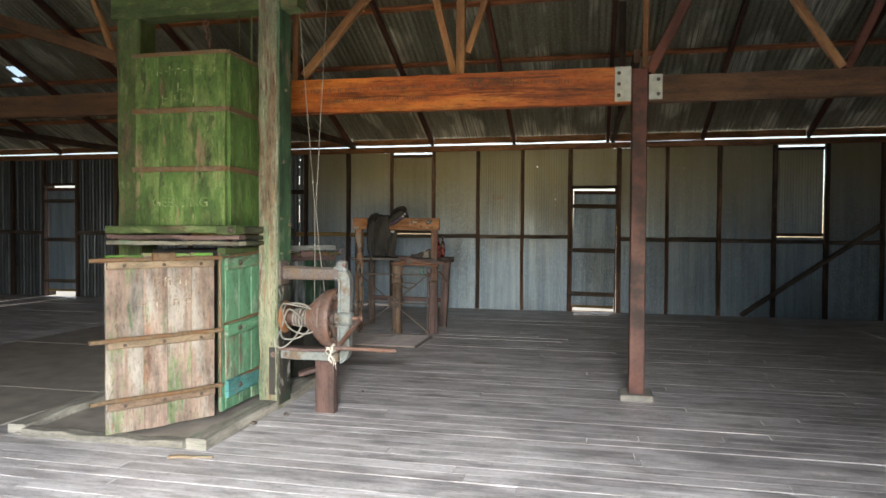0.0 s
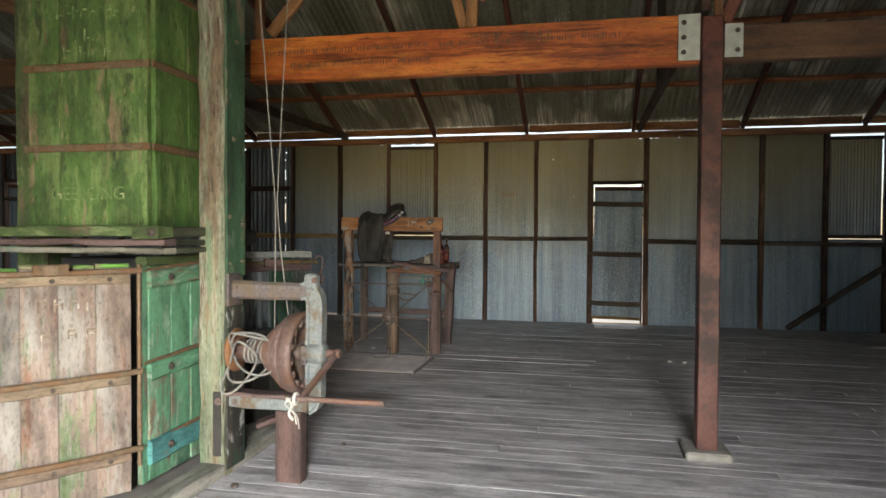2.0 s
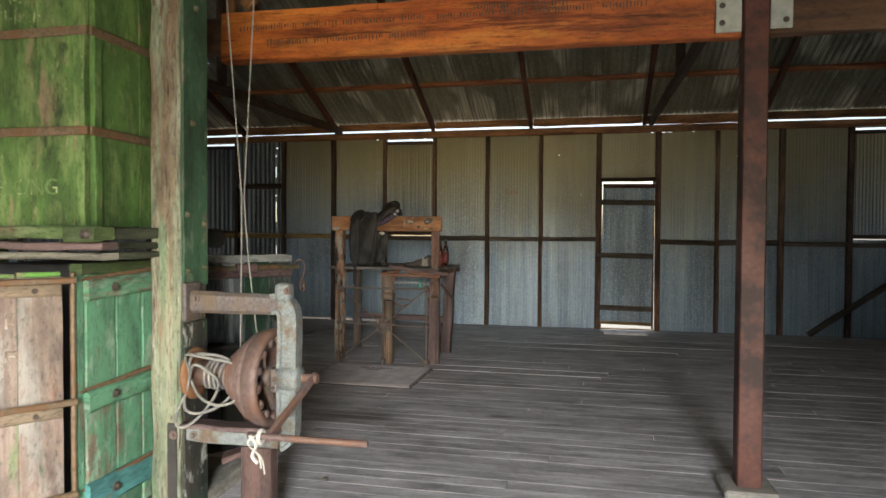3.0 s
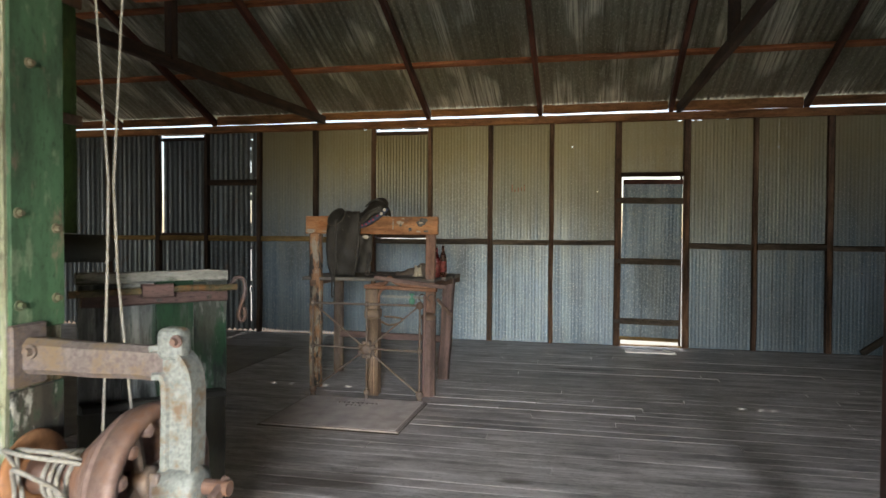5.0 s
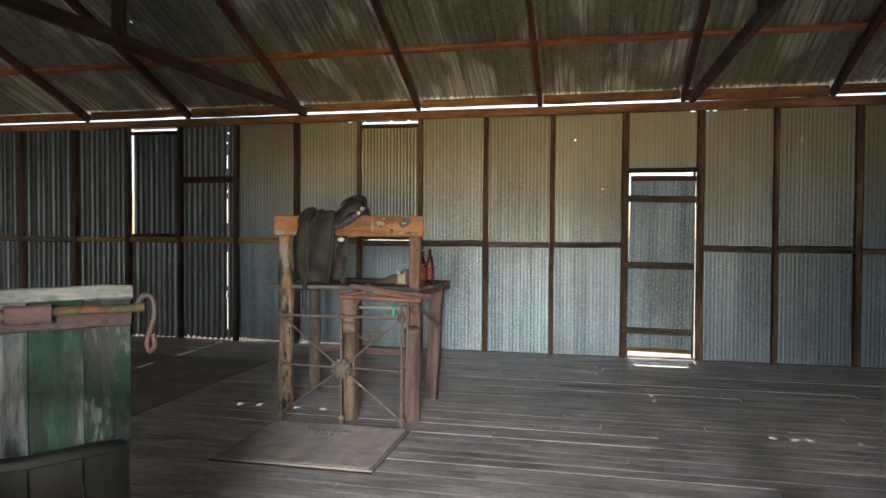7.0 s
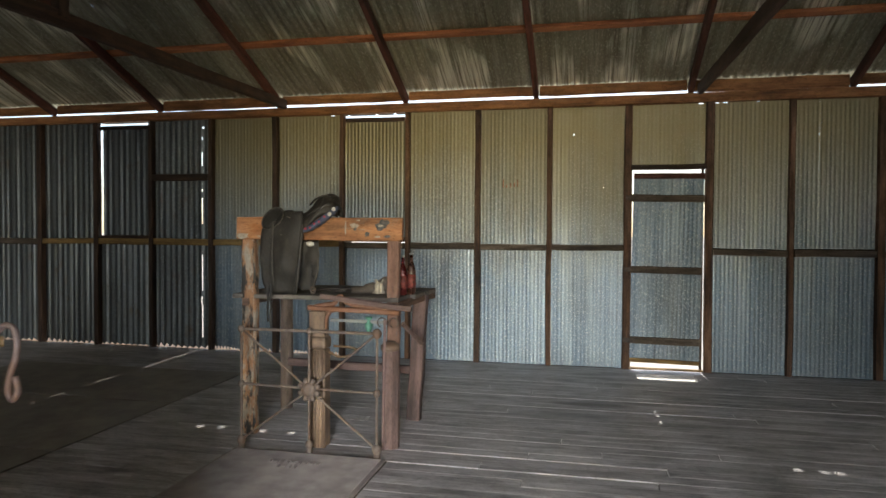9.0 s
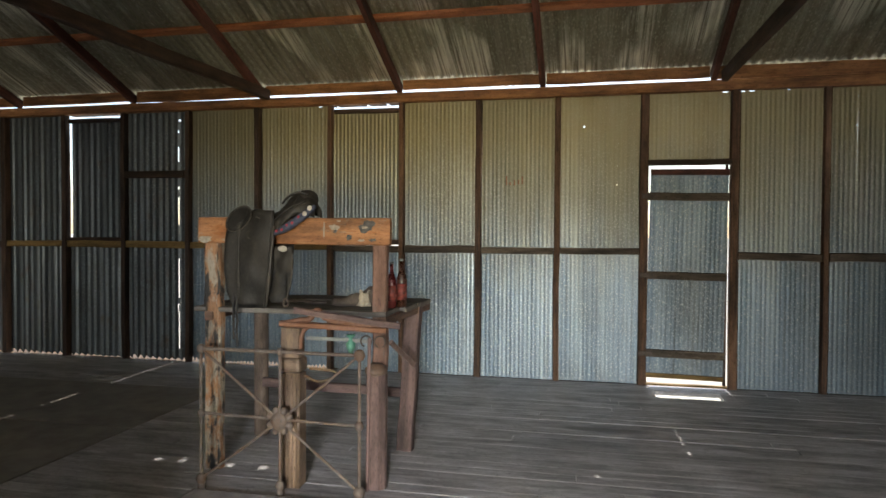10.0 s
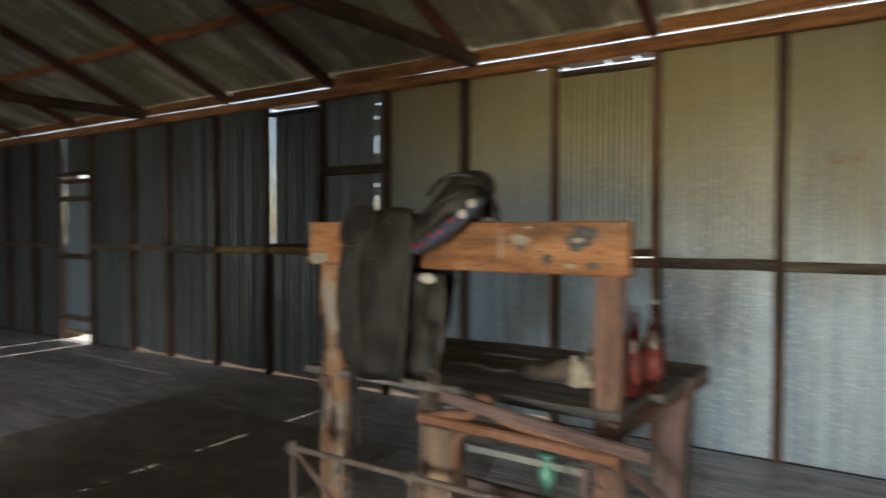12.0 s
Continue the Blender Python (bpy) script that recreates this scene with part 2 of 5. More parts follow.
M["scale_wood"] = wood("varnished_scale_timber", (0.15, 0.10, 0.07), (0.31, 0.22, 0.155), rough=0.6, vary=0.25)
M["mauve"] = wood("plum_brown_timber", (0.085, 0.055, 0.053), (0.21, 0.14, 0.132), vary=0.25)
M["board_orange"] = wood("orange_crossboard", (0.26, 0.11, 0.046), (0.50, 0.25, 0.118), coats=[((0.40, 0.34, 0.28), 0.2, 3.0), ((0.15, 0.07, 0.035), 0.22, 1.8), ((0.42, 0.17, 0.06), 0.3, 2.4)], vary=0.1)
M["plate_green"] = wood("dull_green_plate", (0.15, 0.12, 0.09), (0.27, 0.225, 0.165), coats=[((0.0638, 0.15, 0.0788), 0.82, 2.6), ((0.188, 0.27, 0.173), 0.2, 5.0)], vary=0.1)
M["red_post"] = wood("red_brown_post", (0.17, 0.092, 0.07), (0.35, 0.21, 0.16), coats=[((0.30, 0.24, 0.21), 0.2, 3.0)], vary=0.1)
M["brown_stud"] = wood("brown_hardwood_stud", (0.068, 0.037, 0.024), (0.26, 0.145, 0.088), vary=0.4)
M["sill_wood"] = wood("sunlit_ochre_plate", (0.08, 0.034, 0.005), (0.17, 0.078, 0.012))
M["red_mark"] = plain("faint_red_paint", (0.22, 0.10, 0.07), (0.34, 0.19, 0.13), 0.8, 60)
M["dark_mark"] = plain("dark_paint_smear", (0.03, 0.035, 0.04), (0.13, 0.13, 0.13), 0.7, 60)
M["pale_mark"] = plain("pale_paint_smear", (0.24, 0.22, 0.19), (0.42, 0.38, 0.32), 0.8, 60)
M["base_wood"] = wood("pale_grey_base_timber", (0.20, 0.19, 0.165), (0.42, 0.40, 0.355), coats=[((0.24, 0.34, 0.24), 0.16, 3.0)], vary=0.2)
M["plum_dark"] = wood("dark_plum_timber", (0.05, 0.03, 0.027), (0.14, 0.082, 0.072), vary=0.2)
M["pale_leg"] = wood("scuffed_round_leg", (0.13, 0.095, 0.078), (0.30, 0.235, 0.20), vary=0.2)
M["nogging"] = wood("knotty_grey_brown_rail", (0.045, 0.035, 0.027), (0.19, 0.15, 0.115), grain=(2.2, 18), vary=0.5)
M["leaf_batten"] = wood("brown_door_batten", (0.17, 0.125, 0.08), (0.33, 0.25, 0.17), coats=[((0.24, 0.30, 0.16), 0.2, 3.0)], vary=0.2)
M["plum_iron"] = iron("plum_brown_iron", (0.085, 0.06, 0.058), (0.145, 0.108, 0.104), (0.12, 0.07, 0.052), 0.35)
M["shelf"] = wood("dark_grey_shelf_board", (0.078, 0.0715, 0.065), (0.247, 0.221, 0.202), vary=0.3)
M["red_steel"] = iron("oxide_red_steel", (0.085, 0.026, 0.018), (0.135, 0.045, 0.032), (0.042, 0.02, 0.016), 0.45, 0.1, 0.5, 5.0)
M["rust"] = iron("rusty_iron", (0.125, 0.08, 0.072), (0.205, 0.145, 0.13), (0.17, 0.092, 0.064), 0.4)
M["rust_band"] = iron("brown_iron_band", (0.115, 0.08, 0.048), (0.215, 0.15, 0.092), (0.18, 0.10, 0.05), 0.45)
M["orange_rust"] = iron("orange_brown_rust", (0.20, 0.10, 0.055), (0.32, 0.165, 0.085), (0.26, 0.12, 0.05), 0.5)
M["grey_iron"] = iron("grey_painted_iron", (0.15, 0.172, 0.176), (0.27, 0.295, 0.292), (0.165, 0.118, 0.08), 0.33, size=13.0)
M["pipe"] = iron("rust_stained_arm", (0.11, 0.09, 0.09), (0.185, 0.158, 0.157), (0.17, 0.125, 0.085), 0.36, size=11.0)
M["cast"] = iron("brown_cast_iron", (0.123, 0.0968, 0.0836), (0.207, 0.167, 0.145), (0.15, 0.0968, 0.0704), 0.35)
M["galv"] = plain("galvanised_bracket", (0.38, 0.41, 0.38), (0.52, 0.55, 0.5), 0.5, 20, 0.5)
M["bolt"] = plain("dark_bolt", (0.05, 0.04, 0.035), (0.11, 0.085, 0.07), 0.6, 30, 0.3)
M["old_bolt"] = iron("greened_bolt", (0.10, 0.09, 0.06), (0.18, 0.16, 0.11), (0.10, 0.12, 0.07), 0.4)
M["rope"] = plain("grey_rope", (0.175, 0.168, 0.155), (0.28, 0.272, 0.25), 0.9, 90)
def hide(name, dark, light, dust, rough=0.5):
    """Old leather: cloudy wear, fine creases, dust lying in patches."""
    n = Nodes(name)
    broad = n.noise(n.vec("Object", (7, 7, 7)), 1.0, 5, 0.62)
    fine = n.noise(n.vec("Object", (70, 70, 45)), 1.0, 4, 0.65)
    color = n.ramp(n.math("ADD", n.math("MULTIPLY", broad, 0.65), n.math("MULTIPLY", fine, 0.35)), [(0.40, dark), (0.60, light)])
    patch = n.noise(n.vec("Object", (16, 16, 9)), 1.0, 7, 0.7)
    color = n.mix(n.ramp(patch, [(0.53, 0.0), (0.66, 0.7)]), color, dust)
    n.bump(n.math("ADD", fine, broad), 0.45, 0.004)
    return n.done(color, n.ramp(patch, [(0.35, rough - 0.1), (0.65, rough + 0.25)]))


M["leather"] = hide("dark_old_leather", (0.008, 0.0075, 0.007), (0.028, 0.0252, 0.022), (0.085, 0.076, 0.063), 0.5)
M["leather_edge"] = hide("worn_brown_leather", (0.06, 0.045, 0.035), (0.13, 0.105, 0.085), (0.20, 0.175, 0.15), 0.6)
M["cloth"] = plain("white_rag", (0.46, 0.44, 0.4), (0.62, 0.6, 0.55), 0.95, 30)
M["plate_iron"] = plain("dusty_iron_platform", (0.26, 0.228, 0.226), (0.40, 0.357, 0.352), 0.5, 9, 0.1)
M["floor_sheet"] = plain("worn_grey_sheet", (0.22, 0.198, 0.178), (0.36, 0.327, 0.297), 0.5, 5)
M["dark_rail"] = wood("dark_green_rail", (0.03, 0.035, 0.02), (0.09, 0.10, 0.06))
M["galv_dull"] = plain("dull_grey_iron", (0.2, 0.22, 0.22), (0.34, 0.36, 0.35), 0.5, 30, 0.4)
M["concrete"] = plain("concrete_pad", (0.24, 0.225, 0.2), (0.38, 0.36, 0.33), 0.9, 14)
M["earth"] = plain("dry_earth", (0.46, 0.43, 0.36), (0.62, 0.58, 0.50), 0.95, 0.6)
# near black: painted shade under the floor and in the press; also black iron
M["dirt"] = plain("near_black_fill", (0.03, 0.028, 0.026), (0.06, 0.055, 0.05), 0.95, 5)

M["chalk_white"] = wood("worn_white_lettering", (0.5, 0.42, 0.33), (0.78, 0.75, 0.66), coats=[((0.33, 0.25, 0.19), 0.7, 22.0)], vary=0.0)
M["zinc_paint"] = wood("smeared_white_green_boards", (0.035, 0.045, 0.038), (0.09, 0.10, 0.092), coats=[((0.016, 0.055, 0.027), 0.6, 1.0), ((0.20, 0.22, 0.215), 0.28, 0.9), ((0.012, 0.02, 0.015), 0.3, 1.3), ((0.30, 0.31, 0.30), 0.16, 1.6)], rough=0.4, vary=0.12, stretch=6.0)
M["zinc_white"] = wood("streaked_whitewashed_boards", (0.05, 0.058, 0.06), (0.155, 0.17, 0.176), coats=[((0.31, 0.335, 0.345), 0.3, 0.7), ((0.025, 0.055, 0.04), 0.34, 1.0), ((0.012, 0.017, 0.016), 0.3, 1.2)], rough=0.4, vary=0.08, stretch=8.0)
M["zinc_speckle"] = wood("speckled_green_white_boards", (0.03, 0.037, 0.031), (0.085, 0.095, 0.085), coats=[((0.016, 0.058, 0.028), 0.52, 1.6), ((0.19, 0.205, 0.19), 0.3, 6.0), ((0.012, 0.02, 0.015), 0.3, 2.0)], rough=0.42, vary=0.08, stretch=3.0)
# near-black wood: painted shade on the rear door, also its ledge and the roller
M["shaded_dark"] = wood("dark_shaded_boards", (0.006, 0.006, 0.005), (0.024, 0.024, 0.019), coats=[((0.028, 0.035, 0.02), 0.2, 2.0)], rough=0.7, vary=0.1)
M["pale_plank"] = wood("pale_grey_plank", (0.18, 0.188, 0.182), (0.42, 0.425, 0.41), coats=[((0.06, 0.085, 0.06), 0.36, 2.0), ((0.02, 0.022, 0.02), 0.2, 4.0)], vary=0.2, stretch=4.0)
M["flaky"] = wood("flaking_front_post", (0.24, 0.13, 0.075), (0.5, 0.27, 0.14), coats=[((0.5, 0.44, 0.36), 0.45, 4.0), ((0.05, 0.05, 0.05), 0.35, 5.0)], vary=0.1)
M["olive_strap"] = iron("olive_brown_strap", (0.05, 0.045, 0.024), (0.12, 0.10, 0.05), (0.18, 0.085, 0.032), 0.45)
M["rust_red"] = iron("red_brown_cast_beam", (0.20, 0.105, 0.07), (0.30, 0.165, 0.11), (0.2, 0.09, 0.05), 0.4)
M["verdigris"] = plain("tarnished_brass", (0.10, 0.30, 0.22), (0.2, 0.45, 0.34), 0.5, 40, 0.4)
M["blue_cloth"] = plain("blue_cloth", (0.03, 0.04, 0.075), (0.075, 0.09, 0.14), 0.9, 40)
M["red_cloth"] = plain("red_print", (0.28, 0.03, 0.05), (0.4, 0.05, 0.08), 0.9, 40)
M["cloth_cream"] = plain("cream_paper", (0.34, 0.30, 0.235), (0.50, 0.45, 0.37), 0.95, 40)
M["bottle_label"] = plain("faded_red_label", (0.05, 0.02, 0.018), (0.26, 0.05, 0.04), 0.6, 45)


def glass(name, color):
    n = Nodes(name)
    n.b.inputs["Transmission Weight"].default_value = 0.85
    n.b.inputs["IOR"].default_value = 1.5
    f = n.noise(n.vec("Object", (25, 25, 25)), 1.0, 4, 0.6)
    return n.done(color, n.ramp(f, [(0.4, 0.12), (0.7, 0.5)]))


M["red_glass"] = glass("red_glass", (0.22, 0.02, 0.02))
M["brown_glass"] = glass("brown_glass", (0.13, 0.045, 0.025))


# ---- mesh helpers ----
R = random.Random(7)


def mesh_of(bm, name, material, smooth=False):
    me = bpy.data.meshes.new(name)
    bmesh.ops.recalc_face_normals(bm, faces=bm.faces)
    bm.to_mesh(me)
    bm.free()
    me.materials.append(material)
    if smooth:
        me.polygons.foreach_set("use_smooth", [True] * len(me.polygons))
    return me


def part(name, bm, material, parent, label="", smooth=False):
    ob = new(name, mesh_of(bm, name, material, smooth))
    ob.parent = parent
    if label:
        ob["label"] = label
    return ob


def thing(name, label, category, at=(0, 0, 0), group="", kind="", turn=0):
    ob = new(name)
    ob.empty_display_size = 0.1
    ob.matrix_world = pose(*at, 0, 0, turn)
    return tagged(ob, label, category, group, kind)


def solo(name, bm, material, label, category, group="", kind="", smooth=False):
    return tagged(new(name, mesh_of(bm, name, material, smooth)), label, category, group, kind)


def axes(p, q, up=(0, 0, 1)):
    d = Vector(q) - Vector(p)
    length = d.length
    d.normalize()
    up = Vector(up)
    if abs(d.dot(up)) > 0.98:
        up = Vector((0, 1, 0))
    s = d.cross(up).normalized()
    return d, s, s.cross(d).normalized(), length


def timber(bm, p, q, w, h, n=4, wob=0.003, ch=0.006, up=(0, 0, 1), taper=1.0):
    """A worn squared timber from p to q: w across, h along up; grain runs along u."""
    uv = bm.loops.layers.uv.verify()
    d, s, u, length = axes(p, q, up)
    a, b = w / 2, h / 2
    ch = min(ch, a * 0.6, b * 0.6)
    ring = [(-a + ch, -b), (a - ch, -b), (a, -b + ch), (a, b - ch), (a - ch, b), (-a + ch, b), (-a, b - ch), (-a, -b + ch)]
    around = [0.0]
    for k in range(8):
        x0, x1 = ring[k], ring[(k + 1) % 8]
        around.append(around[-1] + math.hypot(x0[0] - x1[0], x0[1] - x1[1]))
    du, dv = R.random() * 20, R.random() * 20
    rows = []
    for i in range(n + 1):
        f = i / n
        o = Vector(p) + d * (length * f) + s * R.uniform(-wob, wob) + u * R.uniform(-wob, wob)
        k = 1 + (taper - 1) * f
        rows.append([bm.verts.new(o + s * (x * k + R.uniform(-wob, wob) * 0.4) + u * (y * k + R.uniform(-wob, wob) * 0.4)) for x, y in ring])
    for i in range(n):
        for k in range(8):
            f = bm.faces.new((rows[i][k], rows[i][(k + 1) % 8], rows[i + 1][(k + 1) % 8], rows[i + 1][k]))
            for lp, (j, r) in zip(f.loops, ((i, k), (i, k + 1), (i + 1, k + 1), (i + 1, k))):
                lp[uv].uv = (du + length * j / n, dv + around[r])
    for row in (rows[0], rows[-1]):
        f = bm.faces.new(row)
        for lp, (x, y) in zip(f.loops, ring):
            lp[uv].uv = (du + x * 0.3, dv + y)


def box(bm, c, s, bev=0.003, turn=None, seg=1):
    """A bevelled box: centre, size; turn is a matrix about the centre."""
    uv = bm.loops.layers.uv.verify()
    m = Matrix.Translation(c) @ (turn.to_4x4() if turn else Matrix.Identity(4)) @ Matrix.Diagonal((*s, 1))
    made = bmesh.ops.create_cube(bm, size=1, matrix=m)["verts"]
    if bev:
        edges = list({e for v in made for e in v.link_edges})
        out = bmesh.ops.bevel(bm, geom=edges, offset=min(bev, min(s) * 0.4), segments=seg, affect="EDGES", profile=0.5)
        faces = set(out["faces"]) | {f for v in out["verts"] for f in v.link_faces}
    else:
        faces = {f for v in made for f in v.link_faces}
    order = sorted(range(3), key=lambda k: -s[k])
    inv = m.inverted()
    du, dv = R.random() * 20, R.random() * 20
    for f in faces:
        for lp in f.loops:
            l = inv @ lp.vert.co
            v = [l[k] * s[k] for k in range(3)]
            lp[uv].uv = (du + v[order[0]], dv + v[order[1]] + v[order[2]])


def rod(bm, p, q, r, r2=None, n=10):
    d, s, u, length = axes(p, q)
    r2 = r if r2 is None else r2
    rings = []
    for o, rr in ((Vector(p), r), (Vector(q), r2)):
        rings.append([bm.verts.new(o + s * math.cos(2 * math.pi * k / n) * rr + u * math.sin(2 * math.pi * k / n) * rr) for k in range(n)])
    for k in range(n):
        bm.faces.new((rings[0][k], rings[0][(k + 1) % n], rings[1][(k + 1) % n], rings[1][k]))
    bm.faces.new(rings[0])
    bm.faces.new(rings[1])


def sweep(bm, pts, r, n=8, flat=1.0, radii=None):
    """A tube along points."""
    pts = [Vector(p) for p in pts]
    rings, last = [], None
    for i, p in enumerate(pts):
        d = (pts[min(i + 1, len(pts) - 1)] - pts[max(i - 1, 0)]).normalized()
        s = last - d * last.dot(d) if last else d.cross(Vector((0, 0, 1)) if abs(d.z) < 0.9 else Vector((0, 1, 0)))
        s.normalize()
        last = s
        u = d.cross(s)
        rr = radii[i] if radii else r
        rings.append([bm.verts.new(p + s * math.cos(2 * math.pi * k / n) * rr + u * math.sin(2 * math.pi * k / n) * rr * flat) for k in range(n)])
    for a, b in zip(rings, rings[1:]):
        for k in range(n):
            bm.faces.new((a[k], a[(k + 1) % n], b[(k + 1) % n], b[k]))
    bm.faces.new(rings[0])
    bm.faces.new(rings[-1])
    uv = bm.loops.layers.uv.verify()
    at = {}
    run = 0.0
    for i, ring in enumerate(rings):
        run += (pts[i] - pts[i - 1]).length if i else 0.0
        for k, v in enumerate(ring):
            at[v] = (run, 6.28 * r * abs(k - n / 2) / n)
    for ring in rings:
        for v in ring:
            for lp in v.link_loops:
                lp[uv].uv = at[v]


def spline(pts, n=6):
    """Points of a smooth curve through pts."""
    pts = [Vector(p) for p in pts]
    out = []
    for i in range(len(pts) - 1):
        p0, p1, p2, p3 = pts[max(i - 1, 0)], pts[i], pts[i + 1], pts[min(i + 2, len(pts) - 1)]
        for k in range(n):
            t = k / n
            out.append(0.5 * (2 * p1 + (p2 - p0) * t + (2 * p0 - 5 * p1 + 4 * p2 - p3) * t * t + (3 * p1 - p0 - 3 * p2 + p3) * t ** 3))
    return out + [pts[-1]]


def lathe(bm, prof, o, axis, n=28):
    """prof: (distance along the axis, radius)."""
    d = Vector(axis).normalized()
    s = d.cross(Vector((0, 0, 1)) if abs(d.z) < 0.9 else Vector((1, 0, 0))).normalized()
    u = d.cross(s)
    rings = [[bm.verts.new(Vector(o) + d * a + (s * math.cos(2 * math.pi * k / n) + u * math.sin(2 * math.pi * k / n)) * max(r, 0.0005)) for k in range(n)] for a, r in prof]
    for a, b in zip(rings, rings[1:]):
        for k in range(n):
            bm.faces.new((a[k], a[(k + 1) % n], b[(k + 1) % n], b[k]))
    bm.faces.new(rings[0])
    bm.faces.new(rings[-1])


def bolt(bm, at, normal, r=0.011, h=0.012):
    """A square-shouldered hexagon bolt head."""
    d = Vector(normal).normalized()
    a = Vector(at)
    rod(bm, a - d * 0.002, a + d * 0.003, r * 1.7, r * 1.6, 12)
    rod(bm, a + d * 0.003, a + d * h, r, r * 0.92, 6)


WAVE, RIB = 0.0762, 0.040


def corrugated(verts, faces, o, ux, uz, width, length, depth=0.0055, phase=0.0, bend=0.0, gaps=(), wave=WAVE, jag=0.0):
    """Corrugated iron from o, ux across the waves, uz along them; gaps: (across, along, width, length) rust holes; jag: height of the rusted teeth at the foot."""
    ux, uz = Vector(ux), Vector(uz)
    nrm = ux.cross(uz).normalized()
    cols = max(4, round(width / wave * 8))
    for k in range(cols):
        xa, xb = width * k / cols, width * (k + 1) / cols
        cuts = sorted((g[1] - g[3] / 2, g[1] + g[3] / 2) for g in gaps if xb > g[0] - g[2] / 2 and xa < g[0] + g[2] / 2)
        spans, at = [], 0.0
        teeth = [jag * (0.5 + 0.5 * math.cos(2 * math.pi * x / wave)) * (0.45 + 0.55 * math.sin(3.1 * x + 1.7) ** 2) for x in (xa, xb)]
        for c0, c1 in cuts:
            spans.append((at, c0))
            at = c1
        spans.append((at, length))
        for z0, z1 in spans:
            b = len(verts)
            foot_a, foot_b = (teeth[0], teeth[1]) if z0 == 0.0 else (z0, z0)
            for x, z in ((xa, foot_a), (xb, foot_b), (xb, z1), (xa, z1)):
                off = depth * (0.8 + 0.35 * math.sin(2.3 * round((x + phase) / wave) + 60 * phase)) * math.cos(2 * math.pi * (x + phase) / wave) + bend * math.sin(math.pi * z / length)
                verts.append(Vector(o) + ux * x + uz * z + nrm * off)
            faces.append((b, b + 1, b + 2, b + 3))


def sheet_mesh(name, verts, faces, material):
    me = bpy.data.meshes.new(name)
    me.from_pydata([tuple(v) for v in verts], [], faces)
    bm = bmesh.new()
    bm.from_mesh(me)
    bmesh.ops.remove_doubles(bm, verts=bm.verts, dist=0.0003)
    bm.to_mesh(me)
    bm.free()
    me.materials.append(material)
    me.polygons.foreach_set("use_smooth", [True] * len(me.polygons))
    return me


WALL, SKIN = 11.01, 11.095         # inner face of the studs, line of the iron
PINHOLES = [(-0.27, 1.83, 0.006, 0.010), (1.72, 2.32, 0.006, 0.010), (-4.78, 2.56, 0.012, 0.022), (2.6, 0.9, 0.006, 0.012), (-0.57, 2.37, 0.012, 0.02)]
SPOTS = [(0.78, 8.28), (0.92, 8.28), (1.0, 8.28), (-3.06, 8.28), (1.3, 8.28)]
for x, y in SPOTS:
    # an unseen hole added behind the wall plate, on the sun's ray from a spot on the floor
    k = (SKIN - y) / TO_SUN.y
    PINHOLES.append((x + TO_SUN.x * k, 2.656, 0.04 if x < 1.2 else 0.02, 0.028))


def iron_sheet(parent, x0, x1, z0, z1, y, name="sheet", gaps=(), jag=0.0):
    verts, faces = [], []
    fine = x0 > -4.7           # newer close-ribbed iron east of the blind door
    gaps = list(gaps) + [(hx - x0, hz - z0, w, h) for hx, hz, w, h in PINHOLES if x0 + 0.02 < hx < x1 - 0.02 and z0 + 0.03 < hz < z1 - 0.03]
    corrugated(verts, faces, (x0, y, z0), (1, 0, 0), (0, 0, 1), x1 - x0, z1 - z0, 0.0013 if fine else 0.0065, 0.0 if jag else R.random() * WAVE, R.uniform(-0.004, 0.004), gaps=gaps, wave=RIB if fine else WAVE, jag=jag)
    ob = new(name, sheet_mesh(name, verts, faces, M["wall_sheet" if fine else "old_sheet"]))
    ob.parent = parent
    return ob


# ---- structure: far wall ----
STUDS = [-13.9, -13.15, -12.4, -11.6, -10.86, -10.13, -9.38, -8.50, -7.78, -6.95, -6.16, -5.42, -4.65, -3.85, -3.06, -2.315, -1.555, -0.812,
         -0.035, 0.738, 1.478, 2.25, 3.04, 3.77, 4.53, 5.29, 6.05, 6.8, 7.55]
RAIL, PLATE = 1.21, 2.69
wall_north = thing("wall_north", "corrugated galvanised iron wall on dark timber studs", "wall", kind="structure")
DOOR, LEFT_DOOR, BLIND = (-0.035, 0.738), (-10.13, -9.38), (-5.42, -4.65)
SHUTTERS = [(-6.16, -5.42), (-3.06, -2.315), (3.04, 3.77)]
for x in STUDS:
    bm = bmesh.new()
    near_door = x in (DOOR[0], DOOR[1])
    timber(bm, (x, WALL + 0.04, 0), (x + R.uniform(-0.006, 0.006), WALL + 0.04, 2.646), 0.072 if near_door else R.uniform(0.046, 0.062), 0.078, 6, 0.004, up=(0, 1, 0))
    part("stud", bm, M["brown_stud"] if x in (-3.06, -2.315, -0.812, -0.035, 0.738, 1.478, 2.25) else M["stud"], wall_north)
bm = bmesh.new()
timber(bm, (-14.2, WALL + 0.0175, PLATE), (8.0, WALL + 0.0175, PLATE), 0.085, 0.09, 40, 0.002)
part("top_plate", bm, M["plate"], wall_north, "long brown timber wall plate")
